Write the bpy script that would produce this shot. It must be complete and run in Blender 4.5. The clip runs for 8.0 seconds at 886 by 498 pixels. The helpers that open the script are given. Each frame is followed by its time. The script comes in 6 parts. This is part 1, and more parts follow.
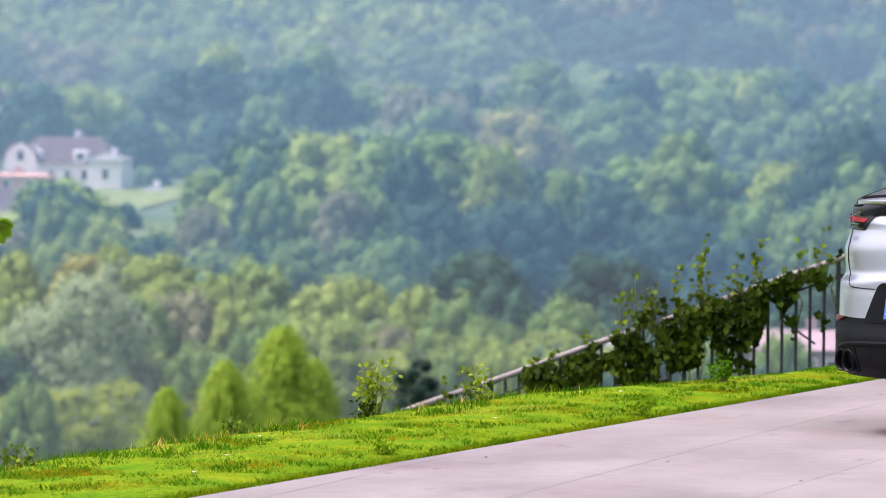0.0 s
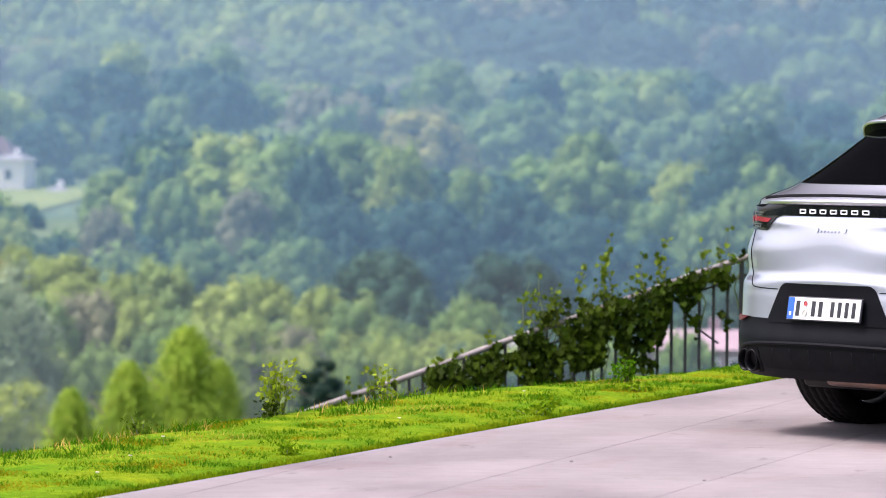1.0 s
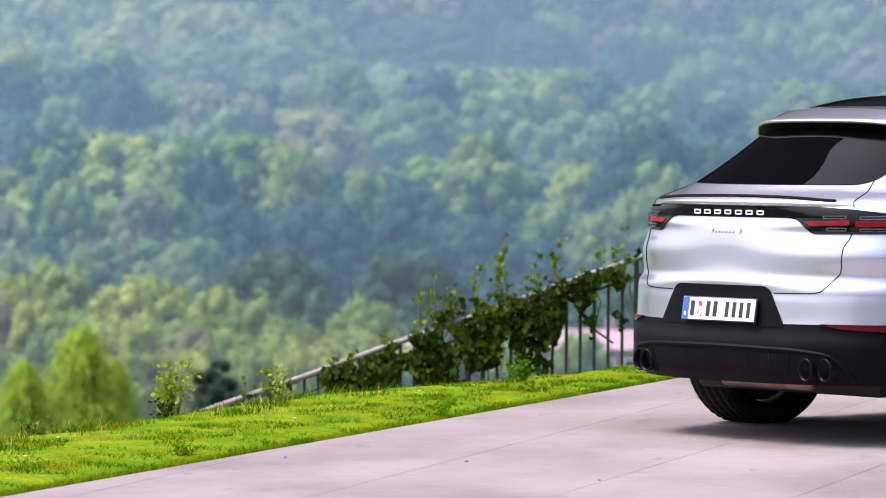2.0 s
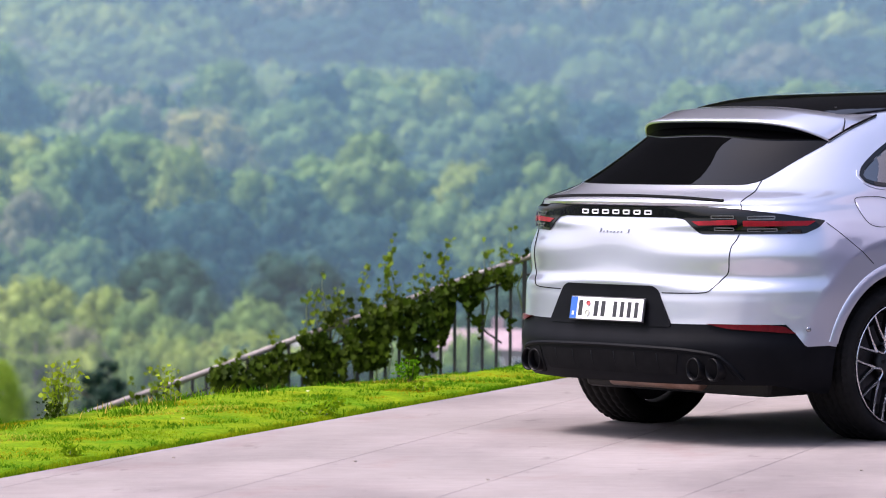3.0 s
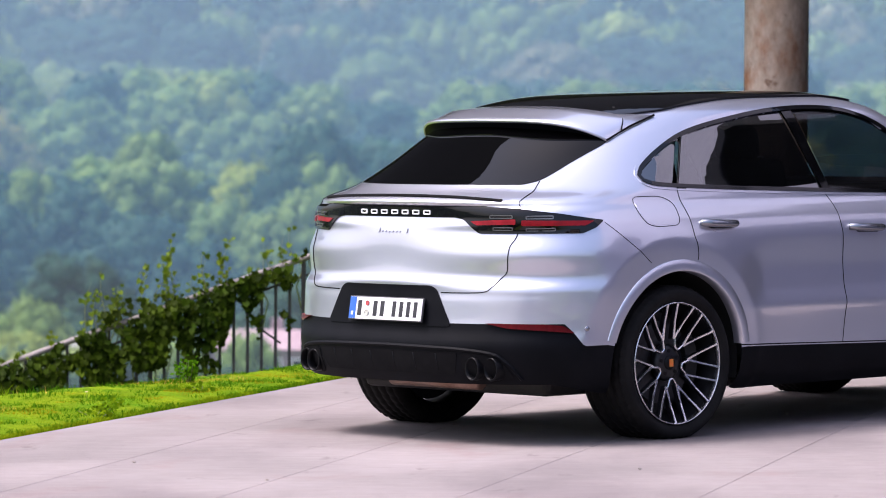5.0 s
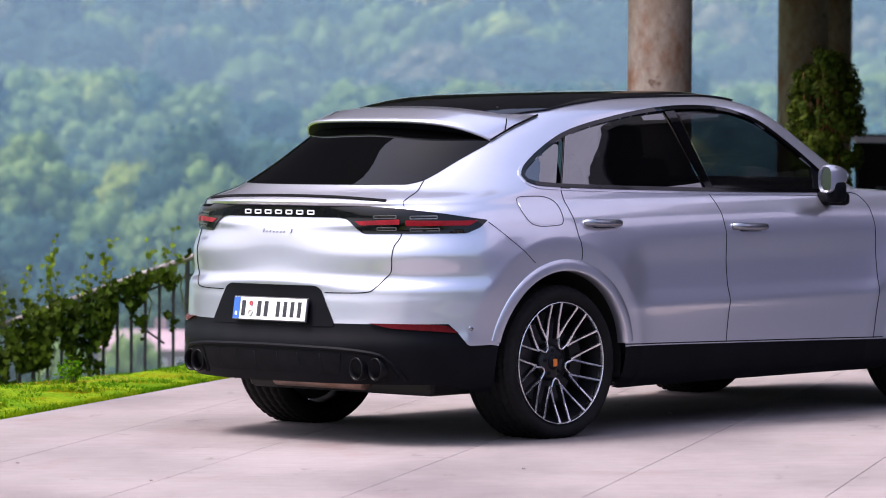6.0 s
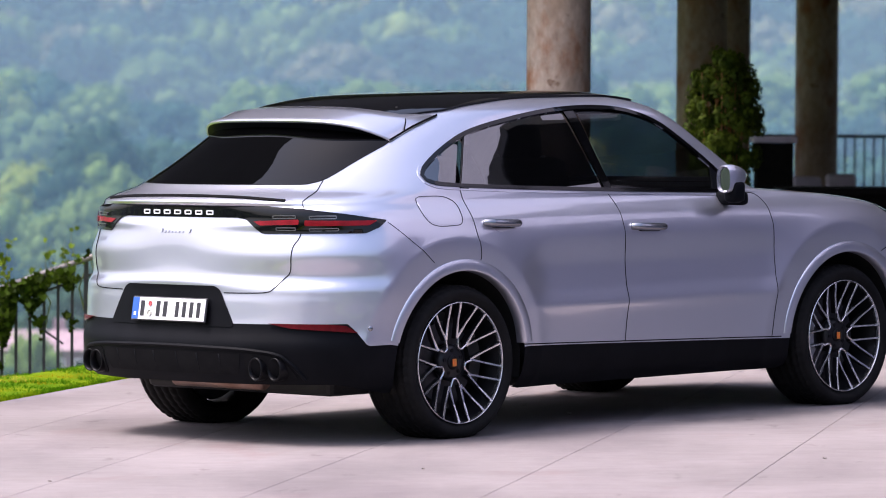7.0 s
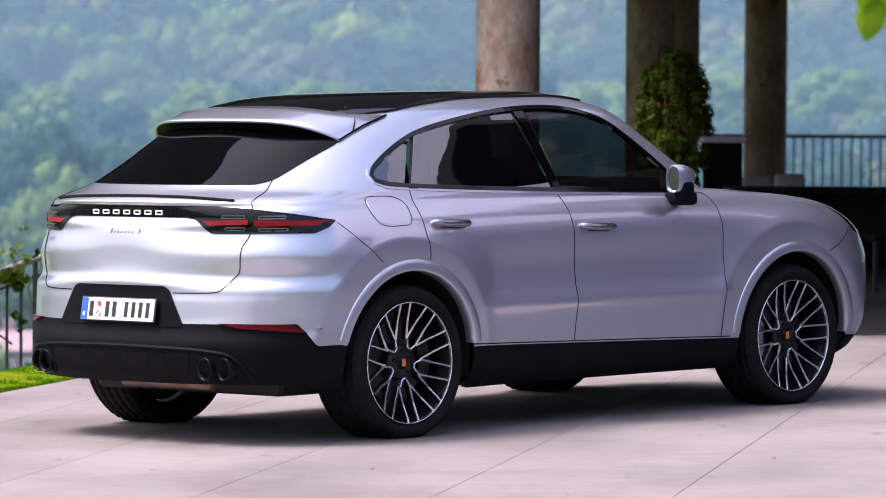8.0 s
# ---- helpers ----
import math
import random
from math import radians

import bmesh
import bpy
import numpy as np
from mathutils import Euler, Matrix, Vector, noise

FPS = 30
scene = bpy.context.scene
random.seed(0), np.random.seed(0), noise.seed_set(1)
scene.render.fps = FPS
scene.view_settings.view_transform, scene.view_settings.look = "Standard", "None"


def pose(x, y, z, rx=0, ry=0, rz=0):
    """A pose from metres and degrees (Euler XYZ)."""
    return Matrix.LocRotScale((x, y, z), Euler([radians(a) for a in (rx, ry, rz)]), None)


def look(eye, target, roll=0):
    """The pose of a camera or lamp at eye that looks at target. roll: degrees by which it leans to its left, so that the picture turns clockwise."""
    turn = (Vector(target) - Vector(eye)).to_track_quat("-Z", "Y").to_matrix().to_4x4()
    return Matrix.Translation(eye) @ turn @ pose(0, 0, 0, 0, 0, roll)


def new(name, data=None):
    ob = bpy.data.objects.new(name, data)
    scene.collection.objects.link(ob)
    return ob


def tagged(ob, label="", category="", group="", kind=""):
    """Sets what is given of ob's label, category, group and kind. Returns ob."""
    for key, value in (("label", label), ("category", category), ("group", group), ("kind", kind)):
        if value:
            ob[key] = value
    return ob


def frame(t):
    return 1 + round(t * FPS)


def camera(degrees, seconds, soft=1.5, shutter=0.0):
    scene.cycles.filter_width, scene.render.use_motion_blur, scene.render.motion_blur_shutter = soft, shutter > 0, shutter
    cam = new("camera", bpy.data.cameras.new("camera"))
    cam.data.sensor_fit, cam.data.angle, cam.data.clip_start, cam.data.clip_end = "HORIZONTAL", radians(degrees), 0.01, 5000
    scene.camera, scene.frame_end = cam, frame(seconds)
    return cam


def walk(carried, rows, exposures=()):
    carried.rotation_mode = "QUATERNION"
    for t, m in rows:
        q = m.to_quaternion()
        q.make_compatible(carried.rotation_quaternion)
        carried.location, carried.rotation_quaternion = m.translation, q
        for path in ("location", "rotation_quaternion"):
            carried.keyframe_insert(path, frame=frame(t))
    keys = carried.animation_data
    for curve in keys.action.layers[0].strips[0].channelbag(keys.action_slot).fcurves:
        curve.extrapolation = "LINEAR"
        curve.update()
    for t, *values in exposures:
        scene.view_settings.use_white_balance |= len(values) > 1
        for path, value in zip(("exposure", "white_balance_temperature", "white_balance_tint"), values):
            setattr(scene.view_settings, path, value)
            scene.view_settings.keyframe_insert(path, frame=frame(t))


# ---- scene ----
# ------------------------------------------------------------------ camera
cam = camera(11.194, 8.0, soft=1.0)
cam.data.dof.use_dof = True
cam.data.dof.focus_distance = 22.5
cam.data.dof.aperture_fstop = 5.5
EYE_Z = 1.69
PAN = [(0.0, 10.163), (0.5, 9.552), (1.0, 8.942), (1.5, 8.308), (1.7, 8.034), (2.8, 6.475), (3.0, 6.195), (3.5, 5.505), (4.0, 4.791),
       (4.2, 4.505), (5.3, 2.980), (5.5, 2.698), (6.0, 1.921), (6.5, 1.254), (7.0, 0.643), (7.5, 0.218), (8.0, 0.0)]
TRIPOD = pose(0, 0, EYE_Z, 0, -0.4, 0)
walk(cam, [(t, TRIPOD @ pose(0, 0, 0, 90 - 2.073, 0, yaw)) for t, yaw in PAN], [(0.0, 1.17, 5960, 20), (8.0, 1.17, 5960, 20)])

# ------------------------------------------------------------------ daylight
world = bpy.data.worlds.new("hazy_sky")
scene.world = world
world.use_nodes = True
wn = world.node_tree.nodes
sky = wn.new("ShaderNodeTexSky")
sky.sky_type = "NISHITA"
sky.sun_disc = False
sky.sun_elevation, sky.sun_rotation = radians(62), radians(-98)
sky.air_density, sky.dust_density, sky.ozone_density = 1.2, 8.0, 0.8
wn["Background"].inputs["Strength"].default_value = 0.148
world.node_tree.links.new(sky.outputs["Color"], wn["Background"].inputs["Color"])
sun_data = bpy.data.lights.new("sun", "SUN")
sun_data.energy, sun_data.angle, sun_data.color = 1.42, radians(18), (1.0, 0.95, 0.88)
sun = new("sun", sun_data)
sun.matrix_world = look((-26, 16, 50), (0, 20, 0))

# ------------------------------------------------------------------ helpers
def part(name, bm, material, parent=None, label="", smooth=False):
    """One mesh object from a bmesh, under a thing or a part."""
    me = bpy.data.meshes.new(name)
    bm.to_mesh(me)
    bm.free()
    return mesh_part(name, me, material, parent, label, smooth)


def mesh_part(name, me, material, parent=None, label="", smooth=False):
    me.materials.append(material)
    if smooth:
        me.polygons.foreach_set("use_smooth", [True] * len(me.polygons))
    ob = new(name, me)
    if parent is not None:
        ob.parent = parent
    if label:
        ob["label"] = label
    return ob


def raw_mesh(name, verts, faces):
    me = bpy.data.meshes.new(name)
    me.from_pydata([tuple(v) for v in verts], [], [tuple(f) for f in faces])
    me.update()
    return me


def curve(xs, ys):
    """A smooth monotone-safe cubic through the points, for numpy arrays."""
    xs, ys = np.array(xs, float), np.array(ys, float)
    h, d = np.diff(xs), np.diff(ys) / np.diff(xs)
    m = np.zeros_like(ys)
    m[0], m[-1] = d[0], d[-1]
    for i in range(1, len(xs) - 1):
        if d[i - 1] * d[i] > 0:
            w1, w2 = 2 * h[i] + h[i - 1], h[i] + 2 * h[i - 1]
            m[i] = (w1 + w2) / (w1 / d[i - 1] + w2 / d[i])

    def at(x):
        x = np.clip(np.asarray(x, float), xs[0], xs[-1])
        i = np.clip(np.searchsorted(xs, x) - 1, 0, len(xs) - 2)
        t = (x - xs[i]) / h[i]
        return ((2 * t**3 - 3 * t**2 + 1) * ys[i] + (t**3 - 2 * t**2 + t) * h[i] * m[i]
                + (-2 * t**3 + 3 * t**2) * ys[i + 1] + (t**3 - t**2) * h[i] * m[i + 1])
    return at


def add_box(bm, m, size, bevel=0.0):
    made = bmesh.ops.create_cube(bm, size=1, matrix=m @ Matrix.Diagonal((*size, 1)))
    if bevel:
        edges = {e for v in made["verts"] for e in v.link_edges}
        bmesh.ops.bevel(bm, geom=list(edges), offset=bevel, segments=2, profile=0.5, affect="EDGES")


def box_bm(size, at=(0, 0, 0), bevel=0.0):
    bm = bmesh.new()
    add_box(bm, Matrix.Translation(at), size, bevel)
    return bm


def add_tube(bm, points, radius, sides=8, caps=True, flat=1.0):
    """A tube along points; radius one number or one for each point."""
    pts = [Vector(p) for p in points]
    radii = radius if isinstance(radius, (list, tuple)) else [radius] * len(pts)
    up = Vector((0, 0, 1))
    rings = []
    for i, p in enumerate(pts):
        d = (pts[min(i + 1, len(pts) - 1)] - pts[max(i - 1, 0)]).normalized()
        if abs(d.dot(up)) > 0.98:
            up = Vector((1, 0, 0))
        a = d.cross(up).normalized()
        b = a.cross(d).normalized()
        rings.append([bm.verts.new(p + float(radii[i]) * (math.cos(2 * math.pi * k / sides) * a + flat * math.sin(2 * math.pi * k / sides) * b)) for k in range(sides)])
    for r0, r1 in zip(rings, rings[1:]):
        for k in range(sides):
            bm.faces.new((r0[k], r0[(k + 1) % sides], r1[(k + 1) % sides], r1[k]))
    if caps:
        bm.faces.new(rings[0][::-1])
        bm.faces.new(rings[-1])


def add_lathe(bm, profile, steps=48, axis="y", close=False):
    """Turns (radius, along) pairs round an axis through the origin."""
    rings = []
    for r, a in profile:
        ring = []
        for k in range(steps):
            c, s = math.cos(2 * math.pi * k / steps), math.sin(2 * math.pi * k / steps)
            ring.append(bm.verts.new((r * c, a, r * s) if axis == "y" else (r * c, r * s, a)))
        rings.append(ring)
    pairs = list(zip(rings, rings[1:])) + ([(rings[-1], rings[0])] if close else [])
    for r0, r1 in pairs:
        for k in range(steps):
            bm.faces.new((r0[k], r0[(k + 1) % steps], r1[(k + 1) % steps], r1[k]))
    return rings


def fixed_normals(bm):
    bmesh.ops.recalc_face_normals(bm, faces=bm.faces)
    return bm


# ------------------------------------------------------------------ materials
def material(name, colour, second=None, rough=0.6, metal=0.0, scale=4.0, fine=0.0, bump=0.0, bump_scale=60.0, vary=0.0,
             coat=0.0, spread=(0.35, 0.65), random_by="", rough_vary=0.0, spec=0.5, stretch=(1, 1, 1)):
    """A principled surface whose colour wanders between two tones at two scales, with relief."""
    m = bpy.data.materials.new(name)
    m.use_nodes = True
    n, l = m.node_tree.nodes, m.node_tree.links
    b = n["Principled BSDF"]
    b.inputs["Roughness"].default_value, b.inputs["Metallic"].default_value = rough, metal
    b.inputs["Coat Weight"].default_value, b.inputs["Coat Roughness"].default_value = coat, 0.02
    b.inputs["Coat IOR"].default_value = 2.15
    b.inputs["Specular IOR Level"].default_value = spec
    b.inputs["Base Color"].default_value = (*colour, 1)
    co = n.new("ShaderNodeTexCoord")
    mp = n.new("ShaderNodeMapping")
    mp.inputs["Scale"].default_value = stretch
    l.new(co.outputs["Object"], mp.inputs["Vector"])

    def noise_node(sc, detail=4.0, ro=0.55):
        t = n.new("ShaderNodeTexNoise")
        t.inputs["Scale"].default_value, t.inputs["Detail"].default_value, t.inputs["Roughness"].default_value = sc, detail, ro
        l.new(mp.outputs["Vector"], t.inputs["Vector"])
        return t
    if second:
        big = noise_node(scale)
        ramp = n.new("ShaderNodeMapRange")
        ramp.inputs["From Min"].default_value, ramp.inputs["From Max"].default_value = spread
        l.new(big.outputs["Fac"], ramp.inputs["Value"])
        mix = n.new("ShaderNodeMix")
        mix.data_type = "RGBA"
        mix.inputs["A"].default_value, mix.inputs["B"].default_value = (*colour, 1), (*second, 1)
        l.new(ramp.outputs["Result"], mix.inputs["Factor"])
        out = mix.outputs["Result"]
        hsv = n.new("ShaderNodeHueSaturation")
        l.new(out, hsv.inputs["Color"])
        value = None
        if fine:
            small = noise_node(scale * 9, 6.0, 0.7)
            r2 = n.new("ShaderNodeMapRange")
            r2.inputs["From Min"].default_value, r2.inputs["From Max"].default_value = 0.3, 0.7
            r2.inputs["To Min"].default_value, r2.inputs["To Max"].default_value = 1 - fine, 1 + fine
            l.new(small.outputs["Fac"], r2.inputs["Value"])
            value = r2.outputs["Result"]
        if random_by:
            src = n.new("ShaderNodeNewGeometry" if random_by == "island" else "ShaderNodeObjectInfo")
            r3 = n.new("ShaderNodeMapRange")
            r3.inputs["To Min"].default_value, r3.inputs["To Max"].default_value = 1 - vary, 1 + vary
            l.new(src.outputs["Random Per Island" if random_by == "island" else "Random"], r3.inputs["Value"])
            if value:
                mul = n.new("ShaderNodeMath")
                mul.operation = "MULTIPLY"
                l.new(value, mul.inputs[0])
                l.new(r3.outputs["Result"], mul.inputs[1])
                value = mul.outputs["Value"]
            else:
                value = r3.outputs["Result"]
        if value:
            l.new(value, hsv.inputs["Value"])
        l.new(hsv.outputs["Color"], b.inputs["Base Color"])
        if rough_vary:
            r4 = n.new("ShaderNodeMapRange")
            r4.inputs["To Min"].default_value, r4.inputs["To Max"].default_value = rough - rough_vary, rough + rough_vary
            l.new(big.outputs["Fac"], r4.inputs["Value"])
            l.new(r4.outputs["Result"], b.inputs["Roughness"])
    if bump:
        t = noise_node(bump_scale, 5.0, 0.6)
        bp = n.new("ShaderNodeBump")
        bp.inputs["Strength"].default_value, bp.inputs["Distance"].default_value = bump, 1.0 / bump_scale
        l.new(t.outputs["Fac"], bp.inputs["Height"])
        l.new(bp.outputs["Normal"], b.inputs["Normal"])
    return m


CONCRETE = material("pale_concrete", (0.178, 0.156, 0.155), (0.234, 0.205, 0.204), 0.75, scale=0.9, fine=0.07, bump=0.12, bump_scale=90, rough_vary=0.15)


def add_stains(m, scale, low, high, tone, stretch):
    """Darker stains with uneven edges over a surface."""
    n, l = m.node_tree.nodes, m.node_tree.links
    base = n["Principled BSDF"].inputs["Base Color"]
    before = base.links[0].from_socket
    co, mp, t = n.new("ShaderNodeTexCoord"), n.new("ShaderNodeMapping"), n.new("ShaderNodeTexNoise")
    mp.inputs["Scale"].default_value = stretch
    t.inputs["Scale"].default_value, t.inputs["Detail"].default_value, t.inputs["Roughness"].default_value = scale, 9.0, 0.62
    r, mix = n.new("ShaderNodeMapRange"), n.new("ShaderNodeMix")
    r.inputs["From Min"].default_value, r.inputs["From Max"].default_value = low, high
    mix.data_type, mix.blend_type = "RGBA", "MULTIPLY"
    mix.inputs["B"].default_value = (*tone, 1)
    l.new(co.outputs["Object"], mp.inputs["Vector"])
    l.new(mp.outputs["Vector"], t.inputs["Vector"])
    l.new(t.outputs["Fac"], r.inputs["Value"])
    l.new(r.outputs["Result"], mix.inputs["Factor"])
    l.new(before, mix.inputs["A"])
    l.new(mix.outputs["Result"], base)


add_stains(CONCRETE, 0.8, 0.46, 0.64, (0.80, 0.78, 0.80), (1, 0.45, 1))
add_stains(CONCRETE, 11.0, 0.42, 0.70, (0.90, 0.88, 0.88), (0.30, 2.0, 1))
add_stains(CONCRETE, 1.1, 0.58, 0.72, (0.90, 0.74, 0.74), (1, 0.8, 1))
add_stains(CONCRETE, 2.6, 0.63, 0.72, (0.55, 0.52, 0.52), (1.6, 0.7, 1))
EARTH_GRASS = material("woodland_floor", (0.060, 0.105, 0.030), (0.095, 0.130, 0.042), 0.9, scale=0.05, fine=0.25, bump=0.4, bump_scale=2.0)
SILVER = material("silver_paint", (0.538, 0.551, 0.636), (0.553, 0.566, 0.651), 0.33, 0.84, scale=2.0, coat=1.0)
BLACK_TRIM = material("black_plastic", (0.0022, 0.0027, 0.0042), (0.0038, 0.0043, 0.0062), 0.55, scale=6, fine=0.1, bump=0.08, bump_scale=600, spec=0.08)
GLOSS_BLACK = material("gloss_black", (0.0018, 0.0018, 0.0022), (0.003, 0.003, 0.0035), 0.06, scale=3, spec=0.4)
RUBBER = material("tyre_rubber", (0.0045, 0.0045, 0.005), (0.009, 0.0085, 0.0085), 0.75, scale=7, fine=0.2, bump=0.15, bump_scale=120, spec=0.15)
RIM_FACE = material("machined_alloy", (0.62, 0.62, 0.64), (0.72, 0.72, 0.74), 0.22, 0.95, scale=30, fine=0.05)
RIM_DARK = material("gunmetal_alloy", (0.008, 0.008, 0.010), (0.013, 0.013, 0.016), 0.40, 0.4, scale=12, fine=0.1)
COLUMN_CONCRETE = material("stained_concrete", (0.34, 0.245, 0.185), (0.46, 0.375, 0.325), 0.85, scale=2.2, fine=0.25, bump=0.3, bump_scale=40, stretch=(1, 1, 0.5))
add_stains(COLUMN_CONCRETE, 3.0, 0.49, 0.63, (0.66, 0.38, 0.24), (1, 1, 0.6))
add_stains(COLUMN_CONCRETE, 9.0, 0.62, 0.70, (0.45, 0.35, 0.30), (1, 1, 1))
GALVANISED = material("weathered_handrail", (0.22, 0.185, 0.175), (0.28, 0.245, 0.235), 0.7, 0.0, scale=5, fine=0.15)
IRON = material("dark_iron", (0.03, 0.03, 0.035), (0.05, 0.045, 0.045), 0.6, 0.3, scale=15, fine=0.2)
JOINT = material("joint_dirt", (0.16, 0.14, 0.13), (0.24, 0.21, 0.19), 0.95, scale=3, fine=0.3)
BARK = material("bark", (0.16, 0.13, 0.10), (0.26, 0.22, 0.18), 0.9, scale=3, fine=0.3, bump=0.5, bump_scale=8)
BIRCH_BARK = material("pale_birch_bark", (0.52, 0.50, 0.42), (0.62, 0.60, 0.52), 0.8, scale=1.5, fine=0.2)


def leaves(name, a, b, scale=0.12, vary=0.16, rough=0.6, spec=0.12, thru=0.30):
    """Foliage: two greens wandering over the crown, each spray a little different; light passes through."""
    m = material(name, a, b, rough, scale=scale, fine=0.14, random_by="island", vary=vary, spec=spec)
    n, l = m.node_tree.nodes, m.node_tree.links
    out, base = n["Material Output"], n["Principled BSDF"]
    tr = n.new("ShaderNodeBsdfTranslucent")
    mix = n.new("ShaderNodeMixShader")
    mix.inputs["Fac"].default_value = thru
    colour = base.inputs["Base Color"].links[0].from_socket
    l.new(colour, tr.inputs["Color"])
    l.new(base.outputs["BSDF"], mix.inputs[1])
    l.new(tr.outputs["BSDF"], mix.inputs[2])
    l.new(mix.outputs["Shader"], out.inputs["Surface"])
    return m


FOREST = {
    "deep": leaves("deep_green_leaves", (0.015, 0.058, 0.042), (0.036, 0.092, 0.052)),
    "mid": leaves("green_leaves", (0.112, 0.198, 0.052), (0.186, 0.268, 0.066)),
    "light": leaves("yellow_green_leaves", (0.180, 0.262, 0.046), (0.275, 0.338, 0.074)),
    "grey": leaves("grey_green_leaves", (0.150, 0.162, 0.085), (0.205, 0.208, 0.110)),
    "silver": leaves("silvery_willow_leaves", (0.235, 0.315, 0.155), (0.390, 0.455, 0.245)),
    "ochre": leaves("ochre_green_leaves", (0.265, 0.265, 0.062), (0.345, 0.320, 0.082)),
    "birch": leaves("pale_birch_leaves", (0.270, 0.350, 0.045), (0.370, 0.430, 0.065), scale=0.8, thru=0.45),
    "fresh": leaves("fresh_green_leaves", (0.235, 0.370, 0.030), (0.330, 0.430, 0.045), scale=1.4, thru=0.45),
    "conifer": leaves("spruce_needles", (0.015, 0.040, 0.028), (0.030, 0.065, 0.040), scale=0.8),
}


def haze_sheet_material(density, tone):
    """A thin sheet imitating haze: mostly clear, the rest scatters daylight both ways."""
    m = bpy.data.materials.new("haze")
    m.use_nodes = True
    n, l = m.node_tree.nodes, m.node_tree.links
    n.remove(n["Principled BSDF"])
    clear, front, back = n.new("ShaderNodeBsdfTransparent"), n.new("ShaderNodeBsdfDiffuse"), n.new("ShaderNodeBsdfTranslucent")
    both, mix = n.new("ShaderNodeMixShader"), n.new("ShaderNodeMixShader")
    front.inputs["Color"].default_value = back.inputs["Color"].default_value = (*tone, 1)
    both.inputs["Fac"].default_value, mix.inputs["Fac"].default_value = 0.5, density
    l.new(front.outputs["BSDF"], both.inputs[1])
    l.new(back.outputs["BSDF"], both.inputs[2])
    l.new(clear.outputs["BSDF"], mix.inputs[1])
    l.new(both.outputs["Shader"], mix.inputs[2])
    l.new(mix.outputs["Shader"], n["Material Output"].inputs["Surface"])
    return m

GRASS_BLADE = leaves("grass_blades", (0.078, 0.190, 0.002), (0.205, 0.262, 0.003), scale=1.6, vary=0.12, rough=0.8, spec=0.02, thru=0.5)
LUSH_BLADE = leaves("lush_grass", (0.044, 0.135, 0.002), (0.086, 0.190, 0.003), scale=2.0, vary=0.2, rough=0.8, spec=0.02, thru=0.5)
GOLD_BLADE = leaves("yellowing_grass", (0.235, 0.220, 0.003), (0.300, 0.190, 0.004), scale=2.5, vary=0.2, rough=0.8, spec=0.02, thru=0.5)
DRY_BLADE = leaves("dry_grass", (0.44, 0.38, 0.07), (0.48, 0.29, 0.06), scale=3.0, vary=0.3)
TURF = material("turf", (0.074, 0.164, 0.003), (0.160, 0.212, 0.004), 0.9, scale=3, fine=0.4, bump=0.6, bump_scale=30, spec=0.03)
VINE_LEAF = leaves("vine_leaves", (0.022, 0.042, 0.003), (0.052, 0.080, 0.004), scale=4, vary=0.5, rough=0.6, spec=0.05)
VINE_TIP = leaves("young_vine_leaves", (0.085, 0.145, 0.008), (0.150, 0.200, 0.012), scale=4, vary=0.3, rough=0.6, spec=0.05)
THUJA = leaves("thuja_sprays", (0.034, 0.062, 0.004), (0.088, 0.118, 0.008), scale=9, vary=0.35)
LIME_LEAF = leaves("lime_weed_leaves", (0.210, 0.300, 0.008), (0.300, 0.360, 0.012), scale=8, vary=0.25, thru=0.45)
STEM = material("reddish_stems", (0.30, 0.12, 0.04), (0.42, 0.18, 0.07), 0.8, scale=10, fine=0.2)
GREEN_STEM = material("green_stems", (0.12, 0.16, 0.04), (0.18, 0.20, 0.06), 0.7, scale=10)
# near-black colour of the unseen blocks that the car reflects
UNSEEN_DARK = material("unseen_dark_wall", (0.015, 0.016, 0.023), (0.022, 0.023, 0.031), 0.9, scale=0.6, fine=0.1, bump=0.2, bump_scale=25)
# dark blue chosen for what the doors reflect
UNSEEN_BLUE = material("unseen_blue_wall", (0.026, 0.031, 0.072), (0.036, 0.041, 0.090), 0.7, scale=0.8, fine=0.1)
SOFFIT = material("dark_boarding", (0.040, 0.034, 0.029), (0.065, 0.055, 0.047), 0.8, scale=2, fine=0.2)
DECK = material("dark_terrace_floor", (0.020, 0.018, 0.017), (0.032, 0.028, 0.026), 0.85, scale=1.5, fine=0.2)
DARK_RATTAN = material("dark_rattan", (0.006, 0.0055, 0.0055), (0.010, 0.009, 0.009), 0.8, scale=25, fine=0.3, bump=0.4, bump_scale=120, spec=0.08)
CUSHION = material("lilac_grey_cushion", (0.50, 0.44, 0.53), (0.58, 0.52, 0.60), 0.9, scale=12, fine=0.15)
HOUSE_WHITE = material("white_render", (0.87, 0.78, 0.79), (0.93, 0.84, 0.85), 0.9, scale=0.3, fine=0.05)
HOUSE_PINK = material("pink_render", (0.58, 0.30, 0.26), (0.64, 0.36, 0.31), 0.9, scale=0.3, fine=0.06)
ROOF_TILE = material("red_brown_tiles", (0.075, 0.038, 0.046), (0.110, 0.058, 0.064), 0.85, scale=0.6, fine=0.2, bump=0.4, bump_scale=6)
PALE_ROOF = material("faded_pink_tiles", (0.25, 0.165, 0.19), (0.34, 0.24, 0.265), 0.9, scale=0.6, fine=0.15)
SLATE = material("grey_slate", (0.20, 0.19, 0.19), (0.26, 0.25, 0.25), 0.8, scale=0.6, fine=0.2)
PANE = material("dark_pane", (0.03, 0.035, 0.04), (0.05, 0.055, 0.06), 0.08, scale=2)
